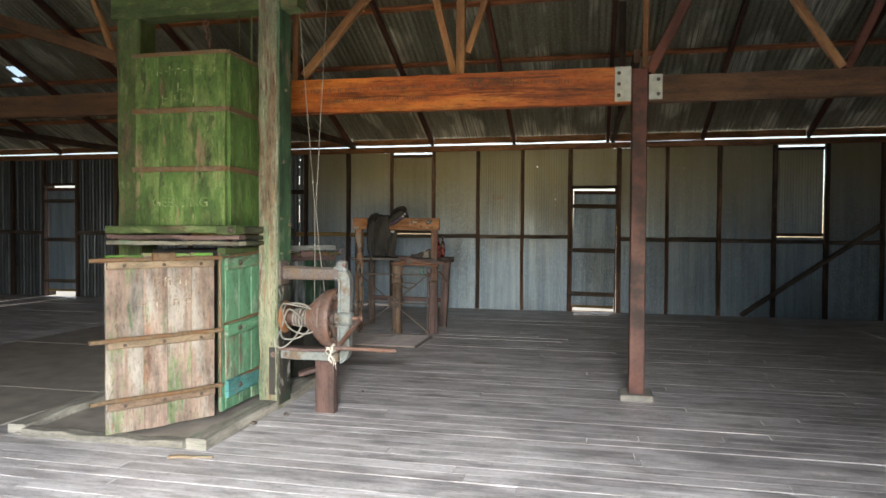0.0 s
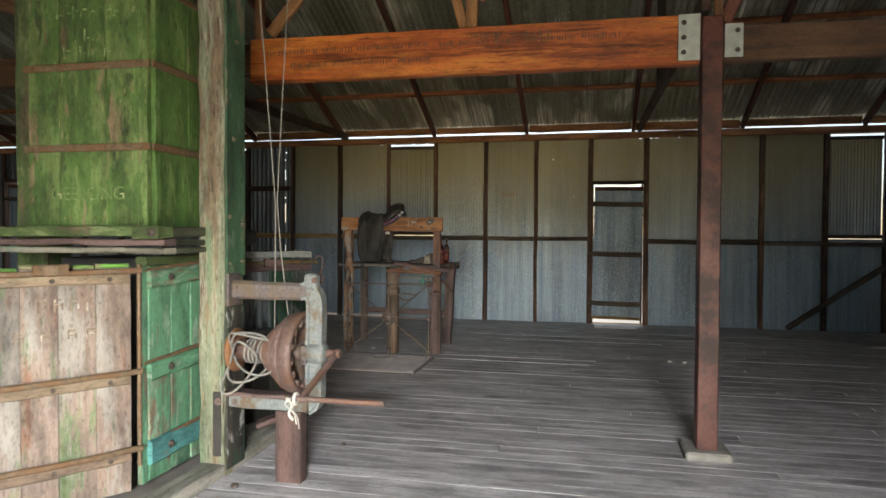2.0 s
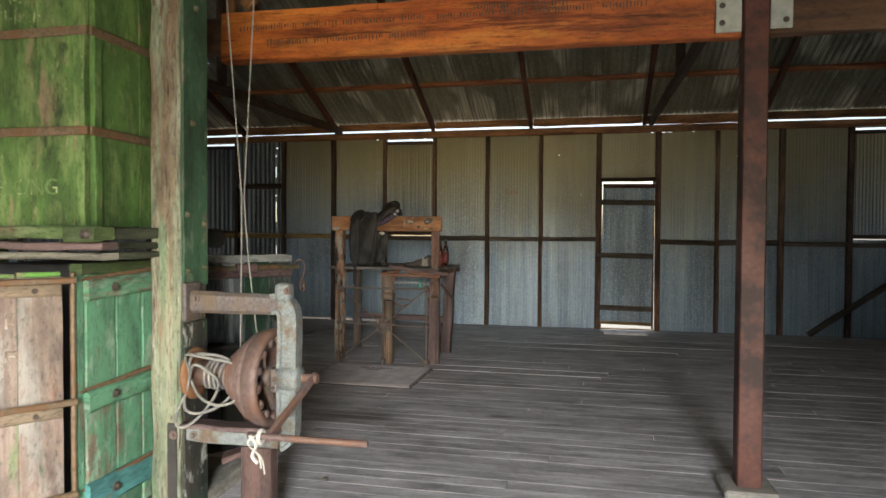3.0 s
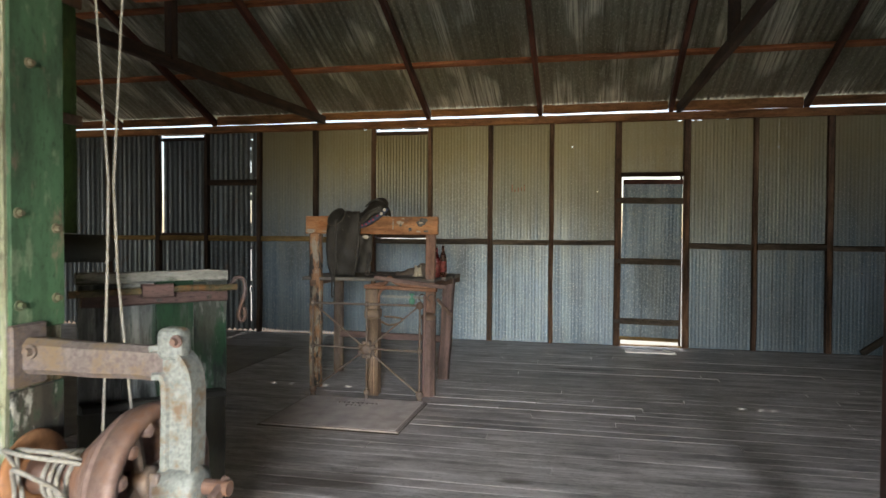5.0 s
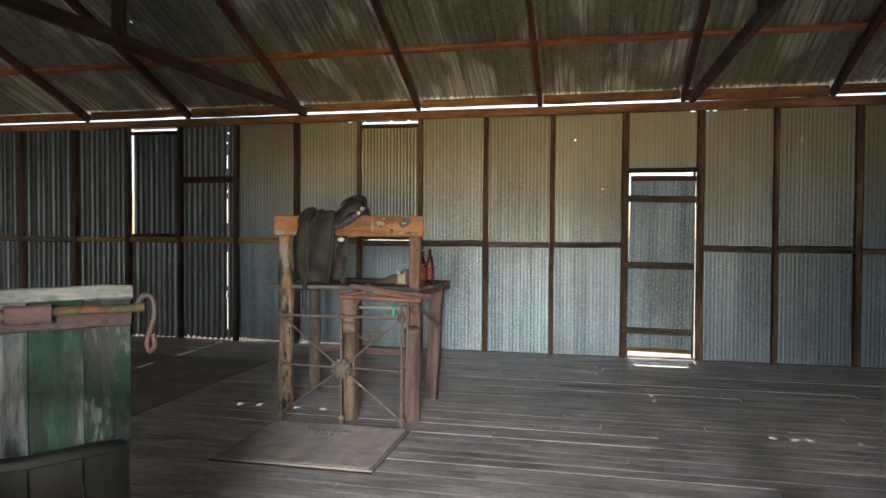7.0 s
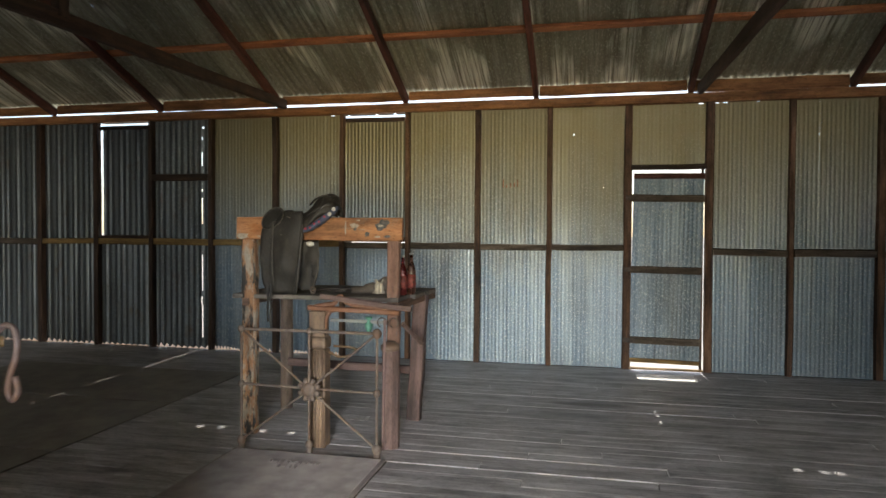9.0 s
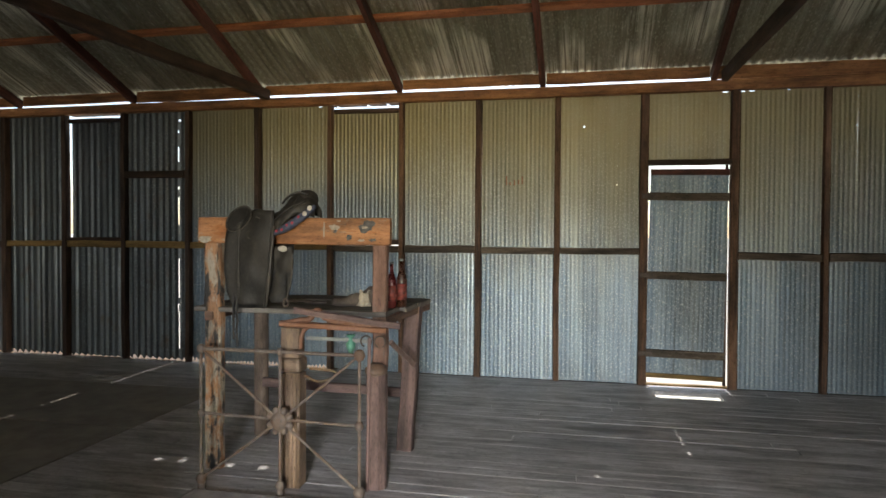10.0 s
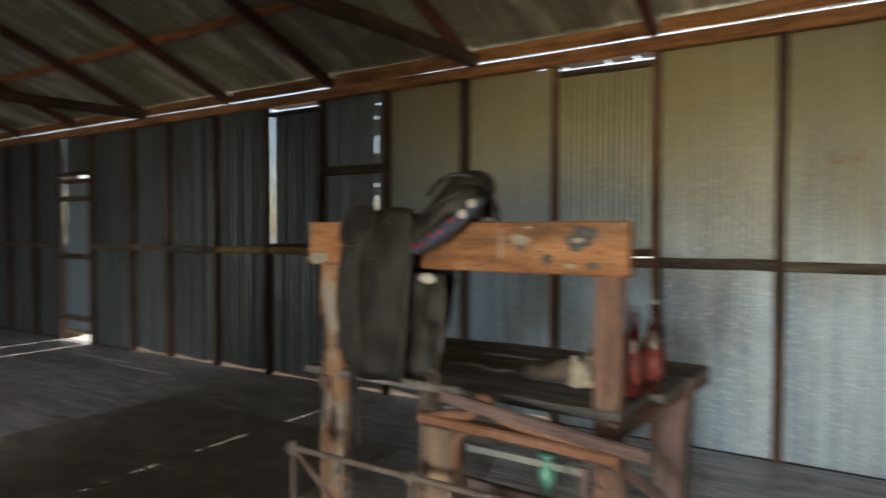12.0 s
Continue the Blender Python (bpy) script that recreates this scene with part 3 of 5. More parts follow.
for a, b in zip(STUDS, STUDS[1:]):
    span = (a, b)
    if span not in (DOOR, LEFT_DOOR):
        bm = bmesh.new()
        z = RAIL + 0.015 - 0.012 * (a + 2.0) * (a > -2.0) + (0.015 if a < -4 else 0.0) + R.uniform(-0.006, 0.006)
        timber(bm, (a + 0.03, WALL + 0.045, z), (b - 0.03, WALL + 0.045, z + R.uniform(-0.01, 0.01)), 0.06, R.uniform(0.055, 0.075), 4, 0.0035)
        part("nogging", bm, M["straw"] if -7 < a < -3.5 else M["nogging"], wall_north)
    lo, hi = a + 0.005, b - 0.005
    if span == DOOR:
        iron_sheet(wall_north, lo, hi, 2.03, 2.72, SKIN)
        bm = bmesh.new()
        timber(bm, (a + 0.03, WALL + 0.03, 2.02), (b - 0.03, WALL + 0.03, 2.02), 0.06, 0.05, 3)
        part("lintel", bm, M["stud"], wall_north)
    elif span == LEFT_DOOR:
        iron_sheet(wall_north, lo, hi, 2.19, 2.72, SKIN)
        bm = bmesh.new()
        timber(bm, (a + 0.03, WALL + 0.03, 2.17), (b - 0.03, WALL + 0.03, 2.17), 0.06, 0.05, 3)
        part("lintel", bm, M["stud"], wall_north)
    elif span == BLIND:
        slits = [(0.36, 0.46, 0.002), (0.56, 0.09, 0.012), (0.88, 0.42, 0.002), (1.60, 0.30, 0.002), (1.84, 0.03, 0.002), (2.2, 0.16, 0.002), (2.44, 0.03, 0.002)]
        iron_sheet(wall_north, lo, hi, 0.0, 2.72, SKIN, gaps=[(b - a - 0.15, z, w, h) for z, h, w in slits], jag=0.05)
        bm = bmesh.new()
        timber(bm, (a + 0.03, WALL + 0.03, 1.985), (b - 0.03, WALL + 0.03, 1.985), 0.06, 0.075, 3)
        part("nogging", bm, M["stud"], wall_north)
    elif span in SHUTTERS:
        iron_sheet(wall_north, lo, hi, 0.0 if a < -4.6 else -0.02, 1.235, SKIN, jag=0.03 if a < -4.6 else 0.0)
    else:
        ragged = -8.6 < a < -3.1
        iron_sheet(wall_north, a - 0.02, b + 0.02, 0.0 if ragged else -0.02, 1.25, SKIN, jag=0.05 if ragged else 0.0)
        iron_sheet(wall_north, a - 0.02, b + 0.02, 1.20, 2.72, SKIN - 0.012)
bm = bmesh.new()
timber(bm, (2.58, WALL + 0.005, 0.02), (4.5, WALL + 0.005, 1.42), 0.03, 0.075, 8)
part("diagonal_brace", bm, M["nogging"], wall_north)


def shutter(x0, x1, index, left=0.02, right=0.012, foot=1.285):
    """A hinged iron shutter in its window opening, daylight round its edges."""
    win = thing("window_%d" % index, "closed corrugated iron shutter with daylight gaps round it", "window", kind="structure")
    verts, faces = [], []
    corrugated(verts, faces, (x0 + 0.022 + left, SKIN - 0.01, foot), (1, 0, 0), (0, 0, 1), x1 - x0 - 0.044 - left - right, 2.60 - foot, 0.0035 if index > 1 else 0.0055, wave=RIB if index > 1 else WAVE)
    ob = new("shutter_sheet", sheet_mesh("shutter_sheet", verts, faces, M["wall_sheet" if index > 1 else "old_sheet"]))
    ob.parent = win
    for z in (foot, 2.585):
        bm = bmesh.new()
        timber(bm, (x0 + 0.04, WALL + 0.055, z), (x1 - 0.04, WALL + 0.055, z), 0.035, 0.05 if z < 2 else 0.045, 3)
        part("shutter_rail", bm, M["stud"], win)
    return win


shutter(*SHUTTERS[0], 1, 0.04, 0.0)
shutter(*SHUTTERS[1], 2, 0.0, 0.0)
shutter(*SHUTTERS[2], 3, 0.0, 0.022, 1.27)


def ledged_door(index, x0, x1, top, bottom, ledges, sag=0.0):
    """An iron door on ledges, sagging on its hinges by some degrees."""
    cx, cz = (x0 + x1) / 2, (top + bottom) / 2
    door = thing("door_%d" % index, "closed corrugated iron door on three dark ledges", "door", kind="structure")
    door.matrix_world = pose(cx, WALL, cz, 0, sag, 0)
    w, h = (x1 - x0) / 2, (top - bottom) / 2
    verts, faces = [], []
    corrugated(verts, faces, (-w, SKIN - 0.012 - WALL, -h), (1, 0, 0), (0, 0, 1), x1 - x0, top - bottom, 0.0017, wave=RIB)
    ob = new("door_sheet", sheet_mesh("door_sheet", verts, faces, M["wall_sheet"]))
    ob.parent = door
    for z in ledges:
        bm = bmesh.new()
        timber(bm, (-w - 0.015, 0.05, z - cz), (w + 0.004, 0.05, z - cz), 0.03, 0.07, 4)
        part("ledge", bm, M["nogging"], door)
    for z in ledges:
        bm = bmesh.new()
        box(bm, (-w - 0.012, -0.007, z - cz), (0.13, 0.01, 0.045), 0.003)
        part("hinge", bm, M["bolt"], door, "dark iron strap hinge")
    bm = bmesh.new()
    timber(bm, (-w, 0.055, h - 0.03), (w, 0.055, h - 0.03), 0.03, 0.055, 3)
    part("top_rail", bm, M["rafter"], door)
    bm = bmesh.new()
    timber(bm, (-w, 0.062, -h + 0.02), (w, 0.062, -h + 0.02), 0.028, 0.04, 3)
    part("bottom_rail", bm, M["straw"], door)
    return door


ledged_door(1, 0.012, 0.682, 1.965, 0.065, (1.715, 1.0, 0.29), 0.9)
ledged_door(2, -10.06, -9.45, 2.11, 0.1, (1.85, 1.1, 0.3))
bm = bmesh.new()
timber(bm, (-0.06, WALL + 0.10, 0.0), (0.77, WALL + 0.10, 0.0), 0.05, 0.02, 3)
solo("door_sill", bm, M["straw"], "worn pale timber door sill", "sill", kind="structure")

bm = bmesh.new()
timber(bm, (-8.6, 11.25, -0.02), (-3.0, 11.25, -0.02), 0.42, 0.04, 10, 0.002)
part("bottom_plate", bm, M["sill_wood"], wall_north, "ochre timber bottom plate")
for x0, x1, mat in ((-14.2, -8.61, "stud"), (-2.99, -0.045, "stud"), (-0.035, 0.738, "sill_wood"), (0.748, 8.0, "stud")):
    bm = bmesh.new()
    timber(bm, (x0, 11.075, -0.025), (x1, 11.075, -0.025), 0.07, 0.04, 10, 0.002)
    part("bottom_plate", bm, M[mat], wall_north)
for k, (dx, dz, h) in enumerate(((0, 0, 0.085), (0.035, -0.03, 0.03), (0.075, -0.02, 0.05), (0.115, -0.015, 0.045), (0.15, 0.0, 0.075))):
    bm = bmesh.new()
    box(bm, (-1.29 + dx, SKIN - 0.0195, 1.88 + dz), (0.014, 0.003, h), 0)
    part("faint_writing", bm, M["red_mark"], wall_north)
# unseen boards added outside to keep sun out of the gaps and cut floor spots
for x, z0, z1 in ((-3.05, 1.2, 2.6), (3.03, 1.2, 2.6), (-10.12, 0.0, 2.2)):
    bm = bmesh.new()
    timber(bm, (x, 11.20, z0), (x, 11.20, z1), 0.03, 0.19, 4, 0.001, up=(0, 1, 0))
    part("outer_jamb", bm, M["stud"], wall_north)
for x, w in ((0.002, 0.024), (0.687, 0.026)):
    bm = bmesh.new()
    timber(bm, (x, 11.135, 0.0), (x, 11.135, 2.05), w, 0.02, 4, 0.0005, 0.002, up=(0, 1, 0))
    part("outer_jamb", bm, M["stud"], wall_north)
bm = bmesh.new()
timber(bm, (-6.095, 11.175, 1.35), (-6.095, 11.175, 2.48), 0.09, 0.02, 4, 0.001, up=(0, 1, 0))
part("outer_jamb", bm, M["stud"], wall_north)
for x0, x1, z in [(-6.16, -5.42, 2.665), (-3.06, -3.05, 2.665), (-3.015, -2.73, 2.665), (-2.69, -2.52, 2.665), (-2.475, -2.315, 2.665), (3.04, 3.77, 2.665)] + [(-0.035, 0.738, 2.02), (-10.13, -9.38, 2.18)]:
    bm = bmesh.new()
    timber(bm, (x0, 11.143, z), (x1, 11.143, z), 0.145, 0.02, 3, 0.001)
    part("drip_board", bm, M["stud"], wall_north)

# ---- structure: roof ----
SLOPE, EAVE, RIDGE = 0.40, 11.05, 4.4
pitch = math.atan(SLOPE)


def roof_z(y, lift=0.0):
    """Underside of the rafters, plus lift square to the slope."""
    y = y if y > RIDGE else 2 * RIDGE - y
    return 2.735 + SLOPE * (EAVE - y) + lift / math.cos(pitch)


RAFTERS = [-14.0, -12.6, -11.2, -9.75, -8.23, -6.75, -5.3, -3.80, -2.34, -0.95, 0.55, 1.995, 3.5, 4.95, 6.4, 7.8]
roof = thing("roof", "dark corrugated iron roof on red-brown rafters", "roof", kind="structure")
LIFT = 0.15
holes = [(-8.5, 8.85, 0.26, 0.26), (-8.75, 9.05, 0.12, 0.12), (-5.0, 9.6, 0.02, 0.02)]      # rusted-out patches
verts, faces = [], []
down = Vector((0, math.cos(pitch), -math.sin(pitch)))
x = -14.2
while x < 8.0:
    w = 0.762
    for y0, y1, lift in ((EAVE + 0.20, 7.9, LIFT), (8.05, RIDGE, LIFT + 0.014)):
        o = Vector((x, y0, roof_z(y0, lift)))
        length = (y0 - y1) / math.cos(pitch)
        gaps = [(hx - x, (y0 - hy) / math.cos(pitch), d, e) for hx, hy, d, e in holes if x - 0.01 < hx < x + w + 0.05 and y1 < hy < y0]
        corrugated(verts, faces, o + Vector((0, 0, R.uniform(0, 0.004))), (1, 0, 0), -down, w + 0.04, length, 0.0085, gaps=gaps)
    x += w
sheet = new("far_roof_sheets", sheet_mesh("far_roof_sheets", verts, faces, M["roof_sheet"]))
sheet.parent = roof
verts, faces = [], []
corrugated(verts, faces, (-14.2, RIDGE, roof_z(RIDGE, LIFT)), (1, 0, 0), (0, -math.cos(pitch), -math.sin(pitch)), 22.3, (RIDGE + 2.3) / math.cos(pitch))
sheet = new("near_roof_sheets", sheet_mesh("near_roof_sheets", verts, faces, M["roof_sheet"]))
sheet.parent = roof
for x in RAFTERS:
    for y0, y1 in ((EAVE + 0.02, RIDGE), (-2.2, RIDGE)):
        bm = bmesh.new()
        timber(bm, (x, y0, roof_z(y0, 0.05)), (x + R.uniform(-0.01, 0.01), y1, roof_z(y1, 0.05)), R.uniform(0.048, 0.058), 0.095, 8, 0.004)
        part("rafter", bm, M["rafter"], roof)
for y in (10.20, 9.13, 8.06, 6.97, 5.94, 4.9, 3.8, 2.4, 1.0, -0.4, -2.1):
    bm = bmesh.new()
    timber(bm, (-14.2, y, roof_z(y, 0.122)), (8.0, y, roof_z(y, 0.122)), 0.07, 0.042, 30, 0.003, up=(0, math.sin(pitch), math.cos(pitch)))
    part("purlin", bm, M["purlin"], roof)
for a, b in zip(RAFTERS, RAFTERS[1:]):
    gap = {-5.3: 0.022, -3.80: 0.042, -2.34: 0.045, -0.95: 0.036, 0.55: 0.02}.get(a, 0.037)
    bm = bmesh.new()
    z = PLATE + 0.045 + gap
    top = roof_z(11.075, 0.138)
    timber(bm, (a + 0.03, 11.075, (z + top) / 2), (b - 0.03, 11.075, (z + top) / 2 + R.uniform(-0.006, 0.006)), 0.03, top - z, 8, 0.004)
    part("eave_batten", bm, M["plate"], roof)


def truss(x, at=8.05):
    """A tie from the wall plate to the post line, with a post up to the rafter."""
    t = thing("roof_tie", "dark timber tie beam with an upright post to the rafter", "roof truss", group="roof ties")
    bm = bmesh.new()
    timber(bm, (x + 0.08, 11.0, 2.77), (x + 0.08, 5.42, 2.66), 0.05, 0.105, 10, 0.005)
    part("tie_beam", bm, M["tie"], t)
    bm = bmesh.new()
    timber(bm, (x + 0.08, at, 2.72), (x + 0.08, at, roof_z(at, 0.02)), 0.075, 0.08, 4, up=(0, 1, 0))
    part("queen_post", bm, M["stud"], t)
    return t


for x in (-12.6, -8.23, -3.80, 0.55, 4.95):
    truss(x, 7.78 if x < 0 else 8.05)

# ---- structure: closing walls, floor, ground ----
def shut_wall(name, o, ux, width, height):
    w = thing(name, "corrugated iron shed wall", "wall", kind="structure")
    verts, faces = [], []
    corrugated(verts, faces, o, ux, (0, 0, 1), width, height)
    ob = new("wall_sheets", sheet_mesh("wall_sheets", verts, faces, M["wall_sheet"]))
    ob.parent = w
    return w


shut_wall("wall_east", (8.0, -2.2, -0.05), (0, 1, 0), 13.3, 6.2)
shut_wall("wall_west", (-14.2, -2.2, -0.05), (0, 1, 0), 13.3, 6.2)
# unseen wall; its west opening is added behind the west fill lamps
near = thing("wall_south", "unseen corrugated iron wall with a wide doorway and an added west opening", "wall", kind="structure")
for x0, x1, z0, z1 in ((-14.2, -7.1, -0.05, 2.9), (-4.9, -0.65, -0.05, 2.9), (2.15, 8.0, -0.05, 2.9), (-0.65, 2.15, 2.75, 2.9), (-7.1, -4.9, 2.7, 2.9)):
    verts, faces = [], []
    corrugated(verts, faces, (x0, -2.2, z0), (1, 0, 0), (0, 0, 1), x1 - x0, z1 - z0)
    ob = new("wall_sheets", sheet_mesh("wall_sheets", verts, faces, M["wall_sheet"]))
    ob.parent = near
bm = bmesh.new()
box(bm, (0, 0, -0.75), (800, 800, 0.1), 0)
solo("ground", bm, M["earth"], "dry earth round the shed", "ground", kind="structure")
# dark slab put where only shade lies below the boards
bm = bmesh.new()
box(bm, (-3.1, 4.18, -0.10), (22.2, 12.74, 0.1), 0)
solo("subfloor", bm, M["dirt"], "dark slab standing in for the shade under the floorboards", "floor", kind="structure")

# ---- post line ----
LINE = 5.35
bm = bmesh.new()
timber(bm, (-2.25, LINE, 2.43), (0.585, LINE, 2.415), 0.09, 0.285, 24, 0.0025, 0.008)
beam = solo("timber_beam", bm, M["orange"], "orange oiled timber beam with faded pencil writing", "beam")
for x0, z0, words in ((-2.12, 2.47, (0.35, 0.2, 0.3, 0.12)), (-1.95, 2.38, (0.25, 0.4, 0.2)), (-0.95, 2.465, (0.3, 0.15, 0.3, 0.22)), (-0.75, 2.50, (0.2, 0.25))):
    for w in words:
        bm = bmesh.new()
        k = 0.0
        while k < w:
            box(bm, (x0 + k, LINE - 0.0487, z0 + R.uniform(-0.004, 0.004)), (R.uniform(0.004, 0.008), 0.0016, R.uniform(0.016, 0.038)), 0)
            k += R.uniform(0.012, 0.022)
        part("faded_writing", bm, M["bolt"], beam)
        x0 += w + 0.04
bm = bmesh.new()
timber(bm, (0.70, LINE + 0.03, 2.385), (7.9, LINE + 0.03, 2.37), 0.09, 0.20, 24, 0.003)
solo("timber_beam", bm, M["browned"], "dark brown timber beam bolted to the steel post", "beam")
bm = bmesh.new()
timber(bm, (-14.1, LINE, 2.45), (-2.25, LINE, 2.44), 0.09, 0.20, 30, 0.003)
solo("timber_beam", bm, M["browned"], "dark brown timber beam behind the press", "beam")

steel = thing("steel_post", "oxide red steel post on a small concrete pad", "post", (0.645, LINE - 0.03, 0))
bm = bmesh.new()
box(bm, (0, 0, 1.285), (0.115, 0.12, 2.49), 0.006)
part("shaft", bm, M["red_steel"], steel)
bm = bmesh.new()
box(bm, (0, 0.0, 0.025), (0.25, 0.27, 0.05), 0.012)
part("pad", bm, M["concrete"], steel, "pale concrete pad")
for sx, w, z, h in ((-0.125, 0.12, 2.42, 0.265), (0.115, 0.10, 2.39, 0.19)):
    bm = bmesh.new()
    box(bm, (sx, -0.035, z), (w, 0.008, h), 0.002)
    plate = part("bracket_plate", bm, M["galv"], steel, "pale galvanised bracket plate")
    for k in (-0.085, 0.0, 0.085) if sx < 0 else (-0.055, 0.055):
        bm = bmesh.new()
        bolt(bm, (sx + (-0.03 if sx < 0 else 0.02), -0.039, z + k), (0, -1, 0), 0.009)
        part("bolt", bm, M["bolt"], plate)


def strut(p, q, w=0.075, h=0.05, mat="strut"):
    bm = bmesh.new()
    timber(bm, p, q, w, h, 5, 0.004, up=(0, 1, 0))
    return solo("roof_strut", bm, M[mat], "honey brown timber strut standing on the beam", "strut", group="roof struts")


for x in (-0.76,):
    strut((x, LINE, 2.56), (x, LINE, 4.9))
    strut((x - 0.05, LINE + 0.03, 2.56), (x - 0.62, LINE + 0.03, 4.8), 0.06)
    strut((x + 0.05, LINE + 0.05, 2.75), (x + 0.75, LINE + 0.05, 4.8), 0.05)
strut((-2.2, LINE, 2.56), (-2.2, LINE, 4.9), 0.05, 0.05)
strut((-2.14, LINE + 0.03, 2.62), (-0.95, LINE + 0.03, 3.95), 0.07)
strut((0.685, LINE, 2.5), (0.685, LINE, 4.9), 0.045)
strut((0.72, LINE + 0.05, 2.52), (1.75, LINE + 0.05, 4.6), 0.08, mat="rafter")
strut((2.06, LINE, 2.49), (1.35, LINE, 3.6), 0.06)
strut((2.10, LINE + 0.05, 2.49), (2.75, LINE + 0.05, 3.9), 0.06, mat="rafter")
strut((-3.95, LINE, 2.78), (-4.35, LINE, 3.75), 0.05)
strut((-3.6, LINE, 2.75), (-5.6, LINE, 3.4), 0.12, mat="browned")


def lettering(text, size, material, parent, m, name="lettering", depth=0.0015):
    """Painted letters as a thin mesh in the built-in font, centred on m."""
    curve = bpy.data.curves.new(name, "FONT")
    curve.body, curve.size, curve.extrude, curve.align_x, curve.align_y = text, size, depth, "CENTER", "CENTER"
    tmp = bpy.data.objects.new(name, curve)
    scene.collection.objects.link(tmp)
    bpy.context.view_layer.update()
    me = bpy.data.meshes.new_from_object(tmp.evaluated_get(bpy.context.evaluated_depsgraph_get()))
    bpy.data.objects.remove(tmp)
    bpy.data.curves.remove(curve)
    me.materials.append(material)
    ob = new(name, me)
    ob.parent = parent
    ob.matrix_local = m
    return ob


# ---- wool press ----
PX, PY = -2.49, 4.50
press = thing("wool_press", "tall timber wool press with worn green boards and two doors ajar", "wool press", (PX, PY, 0))


def P(x, y, z):
    return (x - PX, y - PY, z)


def bit(parent, name, mat, label, fn, *args, **kw):
    """One part built by one helper call."""
    bm = bmesh.new()
    fn(bm, *args, **kw)
    return part(name, bm, M[mat], parent, label, smooth=fn in (sweep, lathe))


post_r = bit(press, "post", "post", "flaking pale timber post with green side", timber, P(-1.962, 4.465, 0.0), P(-1.962, 4.465, 3.05), 0.145, 0.21, 16, 0.005, 0.01, up=(0, 1, 0))
bit(post_r, "side_plate", "plate_green", "green painted plate bolted to the post", box, P(-1.884, 4.47, 1.98), (0.014, 0.19, 1.86), 0.004)
bit(post_r, "side_plate", "flaked_side", "flaking dark green lower plate", box, P(-1.885, 4.47, 0.46), (0.012, 0.185, 0.86), 0.004)
for y, z in ((4.40, 1.12), (4.53, 1.13), (4.40, 1.37), (4.53, 1.33), (4.44, 1.78), (4.47, 2.3)):
    bit(post_r, "bolt", "old_bolt", "", bolt, P(-1.876, y, z), (1, 0, 0), 0.009, 0.016)
bit(post_r, "foot_plate", "dirt", "black iron plate", box, P(-1.925, 4.354, 0.28), (0.045, 0.012, 0.34), 0.003)
bit(post_r, "bolt", "rust", "", bolt, P(-1.915, 4.347, 0.40), (0, -1, 0), 0.012, 0.014)
post_l = bit(press, "post", "green_post", "dull green timber post", timber, P(-3.12, 4.50, 0.0), P(-3.12, 4.50, 3.05), 0.20, 0.20, 16, 0.005, 0.01, up=(0, 1, 0))
bit(press, "head_beam", "green_post", "", timber, P(-3.26, 4.47, 2.95), P(-1.75, 4.47, 2.95), 0.15, 0.17, 8, 0.004)
BX0, BX1, BY0, BY1 = -2.84, -2.14, 4.117, 4.90
bit(press, "upper_box_core", "green_side", "", box, P(-2.49, (BY0 + BY1) / 2 + 0.005, 1.905), (0.685, BY1 - BY0 - 0.02, 1.18), 0.004)
x = BX0
for w in (0.19, 0.27, 0.185, 0.055):
    lift = 0.008 if w < 0.1 else 0.0
    bit(press, "front_board", "green", "", timber, P(x + w / 2, BY0 - lift / 2, 1.315), P(x + w / 2, BY0 - lift / 2, 2.50), w - 0.003, 0.024 + lift, 10, 0.002, 0.003, up=(0, 1, 0))
    x += w
y = BY0 + 0.014
for w in (0.045, 0.24, 0.25, 0.24):
    lift = 0.008 if w < 0.1 else 0.0
    bit(press, "side_board", "green_side", "", timber, P(BX1 + lift / 2, y + w / 2, 1.315), P(BX1 + lift / 2, y + w / 2, 2.495), 0.024 + lift, w - 0.003, 10, 0.002, 0.003, up=(0, 1, 0))
    y += w
for z, h in ((1.705, 0.036), (2.11, 0.036), (2.497, 0.026)):
    a = bit(press, "band", "rust_band", "brown iron band", box, P(-2.49, BY0 - 0.023, z), (0.735, 0.012, h), 0.003)
    b = bit(press, "band", "rust_band", "brown iron band", box, P(BX1 + 0.023, (BY0 + BY1) / 2, z), (0.012, BY1 - BY0 + 0.03, h), 0.003)
    for xx in (-2.8, -2.6, -2.38, -2.17):
        bit(a, "rivet", "rust_band", "", bolt, P(xx, BY0 - 0.029, z), (0, -1, 0), 0.006, 0.005)
chalk = wood("faded_cream_lettering", (0.24, 0.32, 0.13), (0.46, 0.48, 0.28), coats=[((0.14, 0.24, 0.07), 0.66, 16.0)], vary=0.0)
M["chalk"] = chalk
lettering("GEELONG", 0.095, chalk, press, Matrix.Translation(P(-2.49, BY0 - 0.0128, 1.475)) @ pose(0, 0, 0, 90, 0, 0))
for x0, z, count in ((-2.66, 2.385, 8), (-2.50, 2.27, 2), (-2.62, 2.185, 6)):
    for k in range(count):
        for dx, w, h in ((0.0, 0.009, 0.062), (0.022, 0.022, 0.009)):
            bit(press, "faded_writing", "chalk", "", box, P(x0 + 0.047 * k + dx, BY0 - 0.0135, z + R.uniform(-0.02, 0.02) * (w > h)), (w, 0.002, h), 0)
for k in range(3):
    bit(press, "faded_writing", "chalk", "", box, P(BX1 + 0.0135, 4.27 + 0.035 * k, 2.37 - 0.02 * k), (0.002, 0.022, 0.05 - 0.01 * k), 0)
